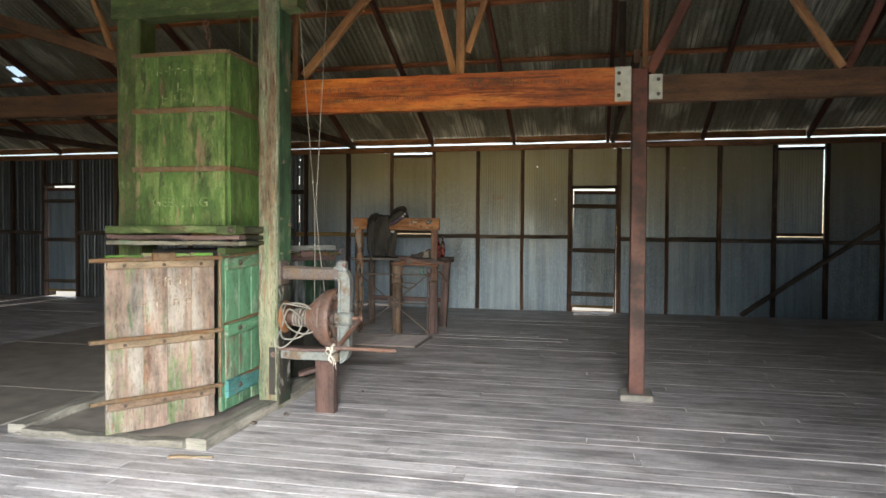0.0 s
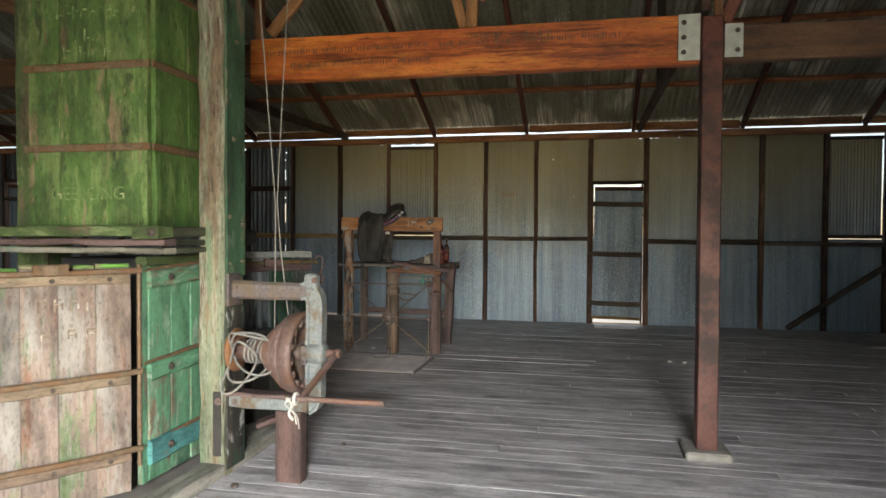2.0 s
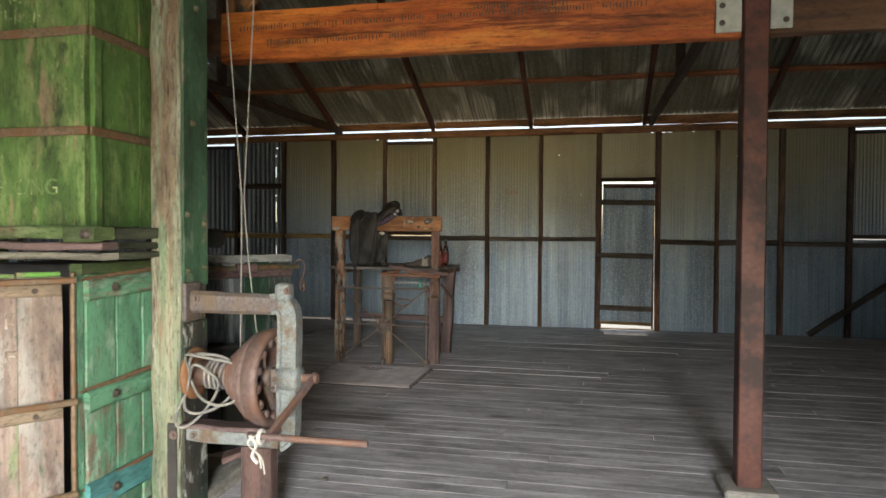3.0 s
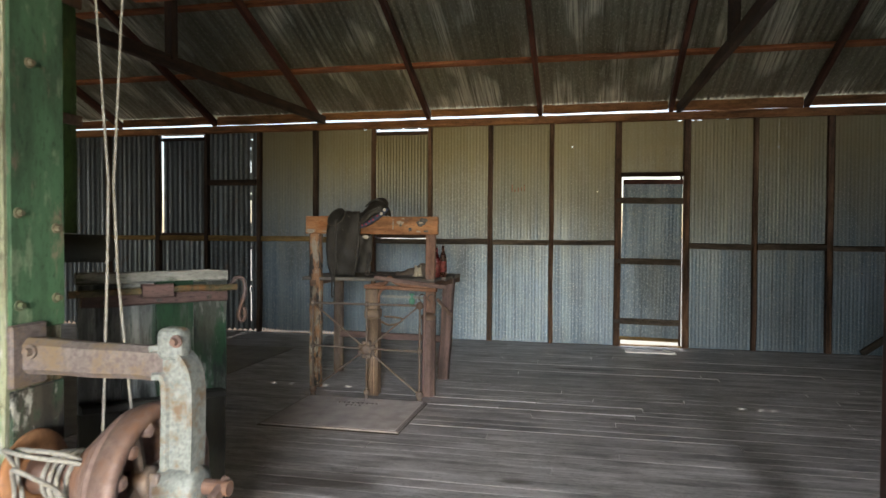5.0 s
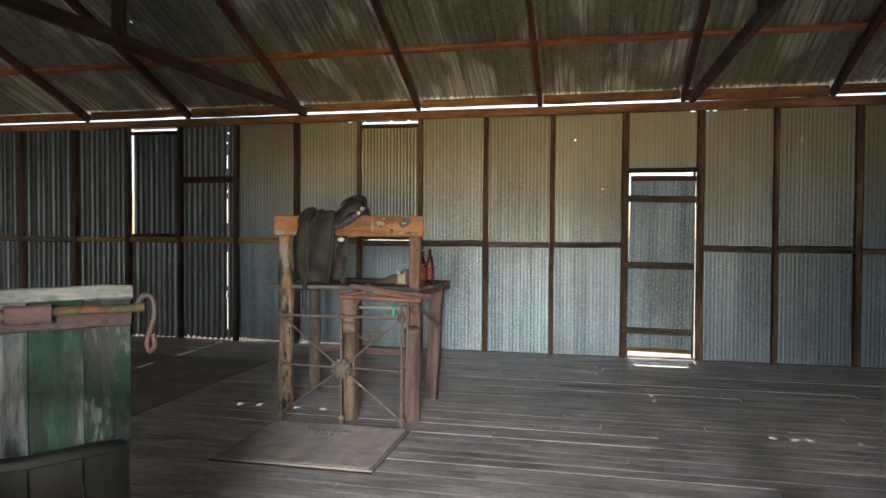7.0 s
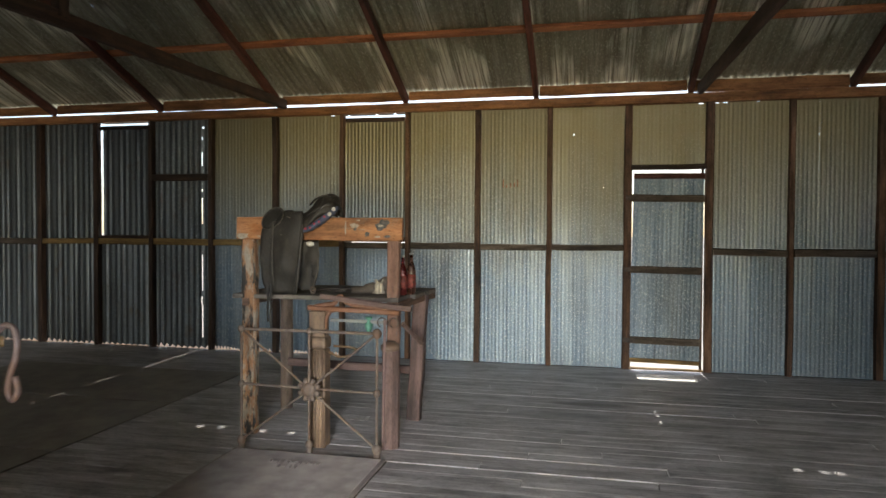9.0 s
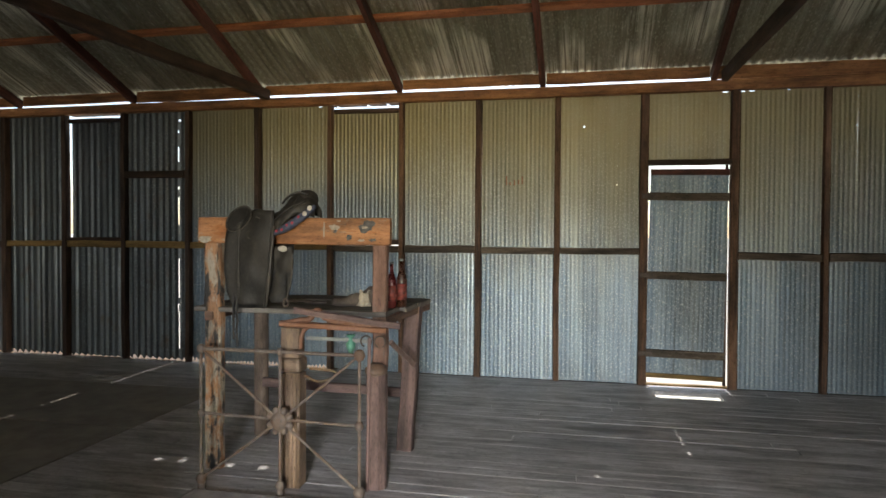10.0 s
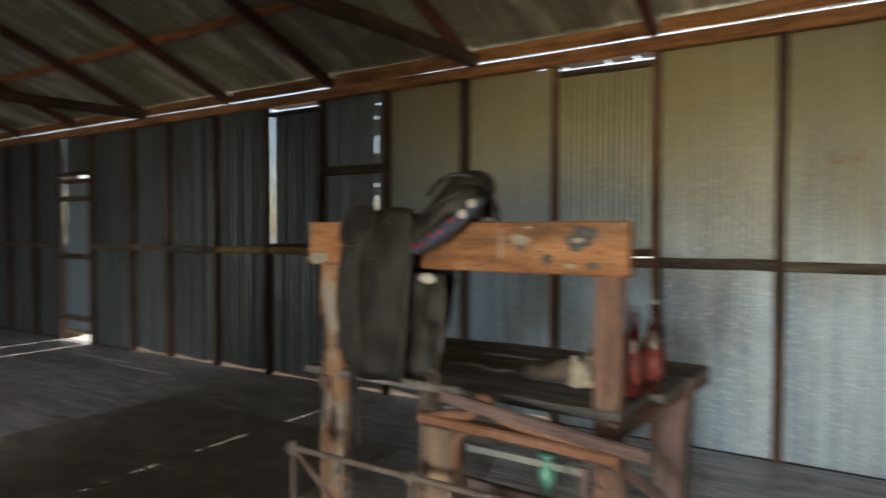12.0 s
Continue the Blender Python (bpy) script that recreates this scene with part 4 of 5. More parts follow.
# ledge round the box
for y, z, h, w, mat in ((4.035, 1.287, 0.05, 0.075, "green_post"), (4.05, 1.235, 0.03, 0.09, "mauve"), (4.05, 1.195, 0.028, 0.10, "grey_wood")):
    bit(press, "ledge_rail", mat, "", timber, P(-3.0, y, z), P(-1.985, y, z + 0.002), w, h, 8, 0.004)
    bit(press, "ledge_rail", "dark_rail", "", timber, P(-2.03, y + 0.05, z), P(-2.03, 4.60, z), 0.08, h, 6, 0.004)
bit(press, "ledge_roller", "shaded_dark", "dark round timber at the back of the ledge", lathe, [(0, 0.02), (0.006, 0.046), (0.36, 0.05), (0.372, 0.04), (0.378, 0.01)], P(-2.06, 4.62, 1.27), (-0.05, 1, -0.03), 18)
bit(press, "ledge_peg", "bolt", "dark bolt end", lathe, [(0, 0.034), (0.02, 0.034), (0.028, 0.02), (0.05, 0.018), (0.052, 0.004)], P(-2.02, 3.998, 1.283), (0, -1, 0), 16)
bit(press, "ledge_block", "green_post", "", timber, P(-2.13, 3.985, 1.285), P(-1.985, 3.985, 1.285), 0.05, 0.062, 3)
# chain and hanger rods over the box
for k in range(5):
    ring = [(0.02 * math.cos(a), 0.0, 0.032 * math.sin(a)) for a in [i * math.pi / 5 for i in range(11)]]
    rot = Matrix.Rotation(radians(90 * (k % 2)), 3, "Z")
    pts = [Vector(P(-2.40 - 0.012 * k, 4.36, 2.58 + 0.05 * k)) + rot @ Vector(p) for p in ring]
    bit(press, "chain_link", "rust", "", sweep, pts, 0.006, 6)
for xx in (-2.26, -2.16):
    bit(press, "hanger_rod", "green_post", "", rod, P(xx, 4.5, 2.49), P(xx, 4.5, 2.90), 0.007)
# lower box
# near-black block in place of the shaded inside of the lower box
bit(press, "lower_box_core", "dirt", "", box, P(-2.62, 4.66, 0.58), (0.62, 0.5, 1.12), 0.004)
y = 4.03
for w in (0.05, 0.18, 0.17, 0.13):
    bit(press, "side_board", "teal", "", timber, P(-2.145, y + w / 2, 0.06), P(-2.145, y + w / 2, 1.12), 0.03, w - 0.004, 6, 0.002, up=(0, 1, 0))
    y += w
bit(press, "top_rail", "green_post", "", timber, P(-2.13, 4.03, 1.145), P(-2.13, 4.52, 1.145), 0.06, 0.045, 4)
for z, mat in ((1.055, "teal"), (0.60, "teal"), (0.20, "blue_teal")):
    b = bit(press, "batten", mat, "", timber, P(-2.118, 4.07, z), P(-2.118, 4.50, z + 0.015), 0.03, 0.085 if z > 0.3 else 0.12, 5, 0.003, 0.012)
    bit(b, "bolt", "bolt", "", bolt, P(-2.101, 4.22, z + 0.005), (1, 0, 0), 0.012, 0.014)
    bit(press, "strap_end", "rust_band", "", timber, P(-2.14, 4.02, z + 0.04), P(-2.095, 4.50, z + 0.075), 0.014, 0.02, 4)
bit(press, "hinge_pin", "rust_band", "brown iron pin", rod, P(-2.135, 4.02, 0.16), P(-2.135, 4.02, 1.13), 0.011)


def leaf_door(a, b, boards, mat, top, z_rails, flip, over=0.10, caps="lime", caps_label="bright green board end", rail="leaf_batten", strap="rust_band", low=""):
    """An open press door from its free end a to its hinge end b."""
    a, b = Vector((*a, 0)), Vector((*b, 0))
    d = (b - a).normalized()
    n = Vector((d.y, -d.x, 0)) * flip
    leaf = new("press_door")
    leaf.parent = press
    run, total = 0.0, sum(boards)
    for k, w in enumerate(boards):
        w *= (b - a).length / total
        skin = mat if isinstance(mat, str) else mat[k]
        c = a + d * (run + w / 2)
        h = top + R.uniform(-0.02, 0.012)
        foot = 0.035 + R.uniform(0, 0.006)
        # the shade on the lower half is put into the board colour
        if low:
            bit(leaf, "lower_board", low, "lower board with shade painted in", timber, P(*(c - n * 0.012).xy, foot), P(*(c - n * 0.012).xy, 0.62), w - 0.004, 0.026, 8, 0.002, 0.003, up=n)
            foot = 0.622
        bit(leaf, "door_board", skin, "", timber, P(c.x, c.y, foot), P(c.x, c.y, h), w - 0.0015, 0.026, 10, 0.001, 0.0018, up=n)
        bit(leaf, "board_end", caps, caps_label, timber, P(*(c - d * w * 0.48 - n * 0.01).xy, h + 0.008), P(*(c + d * w * 0.46 - n * 0.01).xy, h + 0.008), 0.03, 0.02, 3)
        run += w
    for z in z_rails:
        c0, c1 = a + d * 0.005 + n * 0.026, b - d * 0.01 + n * 0.026
        bit(leaf, "batten", "scale_wood" if z < 0.3 and flip > 0 else rail, "", timber, P(c0.x, c0.y, z - 0.022), P(c1.x, c1.y, z - 0.022), 0.024, 0.05, 6, 0.003)
        c0, c1 = a - d * over + n * 0.046, b + d * 0.04 + n * 0.046
        s = bit(leaf, "strap", strap, "brown iron strap" if strap == "rust_band" else "olive-brown iron strap", timber, P(c0.x, c0.y, z + 0.012), P(c1.x, c1.y, z + 0.012), 0.022, 0.026, 8, 0.003)
        for k in (0.15, 0.5, 0.85):
            c = a + (b - a) * k + n * 0.039
            bit(s, "bolt", "bolt", "", bolt, P(c.x, c.y, z - 0.025), n, 0.007, 0.008)
    return leaf, a, b, d, n


M["lime"] = wood("bright_green_board_ends", (0.22, 0.24, 0.12), (0.40, 0.36, 0.22), coats=[((0.22, 0.52, 0.10), 0.6, 5.0)], vary=0.3)
leaf, a, b, d, n = leaf_door((-2.56, 3.45), (-2.177, 4.01), (0.24, 0.16, 0.17, 0.17), "pink", 1.115, (1.09, 0.605, 0.235), 1)
c = a + d * 0.33 + n * 0.055
bit(leaf, "strap_clamp", "rust_band", "", timber, P(*(c - d * 0.07).xy, 1.115), P(*(c + d * 0.07).xy, 1.115), 0.03, 0.05, 3)
turn = Matrix((d, Vector((0, 0, 1)), n)).transposed().to_4x4()
for along, z, w in ((0.31, 0.955, 0.05), (0.375, 0.955, 0.05), (0.44, 0.955, 0.05), (0.505, 0.955, 0.045), (0.22, 0.82, 0.06), (0.32, 0.82, 0.05), (0.43, 0.82, 0.05), (0.51, 0.82, 0.06)):
    tall = 0.06 if z > 0.9 else 0.04
    for k, dz, bw, bh in ((-0.4, 0.0, 0.008, tall), (-0.1, tall * 0.44, w * 0.55, 0.008), (-0.1, R.uniform(-0.3, 0.1) * tall, w * 0.5, 0.007), (0.2, R.uniform(-0.2, 0.2) * tall, 0.008, tall * 0.55)):
        c = a + d * (along + k * w) + n * 0.0138
        bit(leaf, "faded_writing", "chalk_white", "", box, P(c.x, c.y, z + dz), (bw, bh, 0.002), 0, turn)
leaf2, a2, b2, d2, n2 = leaf_door((-1.915, 5.515), (-2.27, 5.06), (0.14, 0.15, 0.13, 0.15), ("zinc_speckle", "zinc_paint", "zinc_white", "zinc_white"), 1.115, (1.075,), -1, 0.03, "pale_plank", "pale grey board end", "plum_dark", "olive_strap", "shaded_dark")
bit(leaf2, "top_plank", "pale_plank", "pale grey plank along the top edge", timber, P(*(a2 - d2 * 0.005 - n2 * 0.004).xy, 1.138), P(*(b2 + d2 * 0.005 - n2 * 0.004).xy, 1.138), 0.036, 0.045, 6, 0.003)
bit(leaf2, "shelf_ledge", "shaded_dark", "dark ledge across the door", timber, P(*(a2 + d2 * 0.03 + n2 * 0.045).xy, 0.64), P(*(b2 + n2 * 0.045).xy, 0.645), 0.065, 0.03, 6, 0.003)
tip = a2 - d2 * 0.03 + n2 * 0.046
hook = [Vector(P(*tip.xy, 1.09)) + Vector(p) for p in ((-0.03, 0, 0.0), (0.0, 0, 0.035), (0.034, 0, 0.026), (0.04, 0, -0.03), (0.022, 0, -0.08), (0.012, 0, -0.125), (0.024, 0, -0.15), (0.042, 0, -0.128), (0.034, 0, -0.09))]
bit(leaf2, "hook", "plum_iron", "rusty iron hook", sweep, spline(hook, 4), 0.0085, 8)
c = a2 + d2 * 0.3 + n2 * 0.055
bit(leaf2, "strap_clamp", "plum_dark", "dark plum-brown clamp", timber, P(*(c - d2 * 0.06).xy, 1.085), P(*(c + d2 * 0.06).xy, 1.085), 0.03, 0.055, 3)
# base frame on the floor
bit(press, "base_timber", "base_wood", "", timber, P(-1.945, 3.44, 0.035), P(-1.96, 5.35, 0.035), 0.13, 0.07, 8, 0.005)
bit(press, "base_timber", "base_wood", "", timber, P(-3.14, 3.47, 0.022), P(-2.02, 3.46, 0.022), 0.09, 0.044, 8, 0.006)
bit(press, "base_timber", "base_wood", "", timber, P(-3.22, 3.47, 0.03), P(-3.34, 5.2, 0.03), 0.12, 0.06, 8, 0.005)
bit(press, "base_sheet", "floor_sheet", "grey sheet on the floor under the press", box, P(-2.62, 4.3, 0.006), (1.2, 1.7, 0.012), 0.002)

# ---- winch on the press post ----
WX, WY = -1.60, 4.42
winch = thing("winch", "rusty hand winch with a grooved cone drum and grey iron bracket", "winch", (WX, WY, 0))


def Wp(x, y, z):
    return (x - WX, y - WY, z)


AXLE = 0.665
bit(winch, "arm_flange", "pipe", "", box, Wp(-1.87, 4.42, 0.985), (0.02, 0.12, 0.17), 0.005)
bit(winch, "upper_arm", "pipe", "rust stained iron arm", timber, Wp(-1.87, 4.42, 0.985), Wp(-1.44, 4.42, 0.98), 0.055, 0.10, 4, 0.002, 0.018, taper=0.85)
bit(winch, "bolt", "cast", "", bolt, Wp(-1.83, 4.388, 1.0), (0, -1, 0), 0.012, 0.018)
elbow = spline([Wp(-1.47, 4.42, 0.985), Wp(-1.43, 4.42, 0.985), Wp(-1.40, 4.42, 0.95), Wp(-1.395, 4.42, 0.86), Wp(-1.40, 4.42, 0.68), Wp(-1.40, 4.42, 0.50), Wp(-1.407, 4.42, 0.42), Wp(-1.445, 4.42, 0.385)], 5)


def casting(name, mat, label, curve, half, thick, rim=0.0):
    """A flat iron casting that follows a curve in an upright plane, with raised edges."""
    bm = bmesh.new()
    prof = [(-half, thick), (-half + 0.014, thick), (-half + 0.02, thick - rim), (half - 0.02, thick - rim), (half - 0.014, thick), (half, thick), (half, -thick), (-half, -thick)]
    rings = []
    for i, p in enumerate(curve):
        d = (curve[min(i + 1, len(curve) - 1)] - curve[max(i - 1, 0)]).normalized()
        side = Vector((d.z, 0, -d.x))
        rings.append([bm.verts.new(p + side * a + Vector((0, -b, 0))) for a, b in prof])
    for r0, r1 in zip(rings, rings[1:]):
        for k in range(8):
            bm.faces.new((r0[k], r0[(k + 1) % 8], r1[(k + 1) % 8], r1[k]))
    bm.faces.new(rings[0])
    bm.faces.new(rings[-1])
    bmesh.ops.bevel(bm, geom=list(bm.edges), offset=0.0025, segments=1, affect="EDGES", clamp_overlap=True)
    return part(name, bm, M[mat], winch, label)


casting("bracket", "grey_iron", "grey painted iron bracket with raised edges", elbow, 0.044, 0.032, 0.01)
bit(winch, "bracket_lug", "grey_iron", "", box, Wp(-1.418, 4.415, 1.035), (0.075, 0.062, 0.085), 0.022, None, 3)
bit(winch, "bolt", "rust", "", bolt, Wp(-1.392, 4.384, 1.045), (0, -1, 0), 0.010, 0.016)
bit(winch, "lower_arm", "mauve", "brown timber rail", timber, Wp(-1.875, 4.385, 0.447), Wp(-1.425, 4.385, 0.447), 0.10, 0.022, 5, 0.004)
bit(winch, "lower_arm", "grey_iron", "", timber, Wp(-1.865, 4.40, 0.40), Wp(-1.43, 4.40, 0.395), 0.06, 0.062, 4, 0.003)
bit(winch, "bolt", "cast", "", bolt, Wp(-1.83, 4.369, 0.40), (0, -1, 0), 0.012, 0.016)
bit(winch, "axle_boss", "grey_iron", "", lathe, [(-0.055, 0.03), (-0.05, 0.055), (0.05, 0.055), (0.06, 0.035)], Wp(-1.40, 4.42, AXLE), (1, 0, 0), 20)
groove = [(0.125, 0.058), (0.135, 0.072)]
for k in range(5):
    # rounded steps of the cone
    x0, r = 0.14 + 0.027 * k, 0.088 + 0.0235 * k
    groove += [(x0, r), (x0 + 0.006, r + 0.010), (x0 + 0.018, r + 0.014), (x0 + 0.024, r + 0.009)]
drum = [(-0.03, 0.03), (-0.03, 0.056), (0.05, 0.051), (0.09, 0.053)] + groove + [(0.285, 0.205), (0.325, 0.213), (0.348, 0.211), (0.352, 0.196), (0.346, 0.178), (0.30, 0.172), (0.27, 0.15), (0.235, 0.06), (0.232, 0.03)]
bit(winch, "drum", "rust", "rusty grooved cone drum with a hollow toothed rim", lathe, drum, Wp(-1.80, 4.42, AXLE), (1, 0, 0), 48)
bit(winch, "flange", "orange_rust", "round orange-brown end flange", lathe, [(0, 0.03), (0.002, 0.108), (0.010, 0.116), (0.022, 0.112), (0.026, 0.05)], Wp(-1.862, 4.42, AXLE), (1, 0, 0), 36)
for k in range(14):
    # sloped catches round the inside of the rim
    a0 = 2 * math.pi * k / 14 + 0.1
    bit(winch, "ratchet_tooth", "rust", "", box, Wp(-1.467, 4.42 + math.cos(a0) * 0.166, AXLE + math.sin(a0) * 0.166), (0.036, 0.036, 0.034), 0.010, Matrix.Rotation(a0 + 0.5, 3, "X"), 2)
for k in range(4):
    a0 = 2 * math.pi * k / 4 + 0.35
    bit(winch, "spoke", "cast", "", timber, Wp(-1.515, 4.42, AXLE), Wp(-1.495, 4.42 + math.cos(a0) * 0.175, AXLE + math.sin(a0) * 0.175), 0.022, 0.034, 3)
bit(winch, "hub", "cast", "", lathe, [(0, 0.03), (0.005, 0.045), (0.05, 0.043), (0.058, 0.03)], Wp(-1.535, 4.42, AXLE), (1, 0, 0), 18)
pawl = bit(winch, "pawl", "pipe", "mauve iron pawl plate with an eye", box, Wp(-1.447, 4.375, AXLE - 0.005), (0.028, 0.016, 0.10), 0.008, None, 2)
bit(pawl, "eye", "bolt", "", lathe, [(0, 0.009), (0.003, 0.009), (0.004, 0.004)], Wp(-1.447, 4.367, AXLE - 0.035), (0, -1, 0), 12)
bit(winch, "axle", "rust", "", rod, Wp(-1.87, 4.42, AXLE), Wp(-1.27, 4.43, AXLE), 0.02, 0.02, 14)
bit(winch, "crank_arm", "rust", "", timber, Wp(-1.29, 4.45, AXLE + 0.01), Wp(-1.325, 4.07, 0.51), 0.022, 0.035, 4, 0.001)
bit(winch, "crank_handle", "rust", "long rusty crank handle", sweep, [Wp(-1.40, 4.07, 0.52), Wp(-1.33, 4.07, 0.518), Wp(-1.1, 4.075, 0.517), Wp(-0.925, 4.08, 0.516)], 0.013, 10)
for k in range(3):
    a0 = k * 2.1
    pts = [Wp(-1.385 + 0.012 * k, 4.05, 0.525), Wp(-1.375 + 0.024 * math.cos(a0), 4.04, 0.495), Wp(-1.365 + 0.02 * k, 4.035 + 0.01 * math.sin(a0), 0.455), Wp(-1.345 + 0.014 * k, 4.04, 0.425 - 0.018 * k)]
    bit(winch, "rag", "cloth", "dirty white rag tied to the handle", sweep, spline(pts, 4), 0.009, 6, 0.35)
ringp = [Wp(-1.35, 4.075 + 0.024 * math.cos(t), 0.515 + 0.024 * math.sin(t)) for t in [i * math.pi / 6 for i in range(13)]]
bit(winch, "rag", "cloth", "", sweep, ringp, 0.009, 6)
bit(winch, "support_block", "plum_dark", "dark plum timber block", timber, Wp(-1.53, 4.40, 0.0), Wp(-1.53, 4.40, 0.366), 0.075, 0.14, 5, 0.003, up=(1, 0, 0))
for k in range(5):
    r0 = 0.06 + 0.003 * (k % 3)
    pts = [Wp(-1.77 + 0.024 * k + 0.006 * math.sin(t), 4.42 + r0 * math.cos(t), AXLE + r0 * math.sin(t)) for t in [i * math.pi / 10 for i in range(21)]]
    bit(winch, "rope_turn", "rope", "", sweep, pts, 0.007, 6)
# slack turns fallen forward off the drum, leaning loops of different size
for k, (cx, cz, rx, rz, lean) in enumerate(((-1.735, -0.01, 0.12, 0.135, 0.5), (-1.70, 0.01, 0.135, 0.105, -0.8), (-1.77, -0.06, 0.075, 0.13, 0.9))):
    pts = [Wp(cx + rx * math.cos(t) + lean * 0.05 * math.sin(t), 4.315 - 0.012 * k + 0.05 * math.cos(2 * t), AXLE + cz + rz * math.sin(t) + 0.008 * math.sin(3 * t + k)) for t in [j * 2 * math.pi / 32 for j in range(33)]]
    bit(winch, "rope_loop", "rope", "pale loose rope loop", sweep, pts, 0.0065, 6)
bit(winch, "rope_line", "rope", "taut pale rope", sweep, [Wp(-1.62, 4.40, 0.74), Wp(-1.635, 4.44, 1.2), Wp(-1.645, 4.46, 1.45), Wp(-1.76, 4.5, 2.6), Wp(-1.85, 4.52, 3.6)], 0.0036, 6)
bit(winch, "rope_line", "rope", "taut pale rope", sweep, [Wp(-1.55, 4.43, 0.80), Wp(-1.61, 4.45, 1.2), Wp(-1.645, 4.48, 1.45), Wp(-1.59, 4.5, 2.6), Wp(-1.54, 4.52, 3.6)], 0.0036, 6)

bit(press, "loose_plank", "plum_dark", "", timber, P(-1.86, 4.66, 0.20), P(-1.60, 4.78, 0.27), 0.10, 0.03, 4)

# ---- bench with the orange crossboard ----
BX, BY = -2.15, 8.5
bench = thing("saddle_rack", "rough timber bench with an orange crossboard and dark shelf", "rack", (BX, BY, 0))


def Bp2(x, y, z):
    return (x - BX, y - BY, z)


bit(bench, "front_post", "flaky", "flaking painted front post", timber, Bp2(-2.65, 8.23, 0), Bp2(-2.645, 8.23, 1.32), 0.10, 0.07, 12, 0.006, 0.012, up=(0, 1, 0))
bit(bench, "front_post", "red_post", "red-brown front post with a knot", timber, Bp2(-1.642, 8.235, 0.62), Bp2(-1.642, 8.235, 1.32), 0.078, 0.06, 6, 0.003, 0.008, up=(0, 1, 0))
bit(bench, "back_leg", "pale_leg", "round pale back leg", sweep, [Bp2(-2.70, 8.90, 0), Bp2(-2.70, 8.90, 0.3), Bp2(-2.695, 8.89, 0.7), Bp2(-2.69, 8.88, 0.93)], 0.048, 12)
bit(bench, "back_leg", "mauve", "plum brown back leg", timber, Bp2(-1.65, 8.79, 0), Bp2(-1.60, 8.80, 0.93), 0.10, 0.075, 6, 0.003, up=(0, 1, 0))
bit(bench, "crossboard", "board_orange", "orange board with dark paint marks", timber, Bp2(-2.712, 8.185, 1.388), Bp2(-1.57, 8.185, 1.383), 0.035, 0.148, 12, 0.002, 0.005)


def blot(parent, name, mat, cx, cz, rx, rz):
    """A thin irregular smear of paint on the face of the board."""
    bm = bmesh.new()
    ring = []
    f1, f2 = R.uniform(0, 6), R.uniform(0, 6)
    for k in range(40):
        a0 = 2 * math.pi * k / 40
        s = 0.85 + 0.2 * math.sin(2 * a0 + f1) + 0.12 * math.sin(5 * a0 + f2) + R.uniform(-0.07, 0.07)
        ring.append((cx + rx * s * math.cos(a0), cz + rz * s * math.sin(a0)))
    depth = 8.1632 if mat == "pale_mark" and rx < 0.02 else 8.1645
    front = [bm.verts.new(Bp2(px, depth, pz)) for px, pz in ring]
    back = [bm.verts.new(Bp2(px, 8.1665, pz)) for px, pz in ring]
    bm.faces.new(front)
    for k in range(40):
        bm.faces.new((front[k], front[(k + 1) % 40], back[(k + 1) % 40], back[k]))
    part(name, bm, M[mat], parent)


for mat, cx, cz, rx, rz in (("pale_mark", -2.67, 1.335, 0.06, 0.018), ("pale_mark", -1.885, 1.405, 0.028, 0.022), ("dark_mark", -1.88, 1.385, 0.014, 0.010), ("pale_mark", -1.945, 1.39, 0.006, 0.04), ("dark_mark", -1.70, 1.41, 0.05, 0.036), ("pale_mark", -1.71, 1.405, 0.016, 0.010),
                            ("dark_mark", -1.80, 1.352, 0.022, 0.014), ("dark_mark", -1.665, 1.338, 0.02, 0.011), ("pale_mark", -1.73, 1.335, 0.018, 0.009), ("pale_mark", -1.86, 1.44, 0.012, 0.005)):
    blot(bench, "paint_smear", mat, cx, cz, rx, rz)
bit(bench, "shelf_board", "shelf", "", timber, Bp2(-2.76, 8.33, 0.935), Bp2(-1.60, 8.33, 0.93), 0.27, 0.03, 6, 0.003)
bit(bench, "shelf_board", "shelf", "", timber, Bp2(-2.74, 8.605, 0.935), Bp2(-1.56, 8.605, 0.93), 0.265, 0.03, 6, 0.003)
bit(bench, "shelf_board", "shelf", "", timber, Bp2(-2.74, 8.875, 0.935), Bp2(-1.54, 8.875, 0.93), 0.26, 0.03, 6, 0.003)
bit(bench, "shelf_bearer", "bench", "", timber, Bp2(-1.62, 8.18, 0.895), Bp2(-1.57, 9.02, 0.895), 0.05, 0.05, 4, 0.003)
bit(bench, "shelf_bearer", "bench", "", timber, Bp2(-2.66, 8.18, 0.895), Bp2(-2.68, 9.02, 0.895), 0.05, 0.05, 4, 0.003)
bit(bench, "back_rail", "mauve", "", timber, Bp2(-2.66, 8.85, 0.37), Bp2(-1.66, 8.82, 0.355), 0.035, 0.06, 6, 0.003)
bit(bench, "corner_brace", "rust", "", timber, Bp2(-1.58, 8.22, 0.78), Bp2(-1.50, 8.42, 0.62), 0.018, 0.03, 4, 0.001)

# ---- platform scale ----
SX, SY = -2.09, 7.95
scale = thing("platform_scale", "old cast iron platform scale with a spoked railing and timber pillars", "scale", (SX, SY, 0))


def S(x, y, z):
    return (x - SX, y - SY, z)


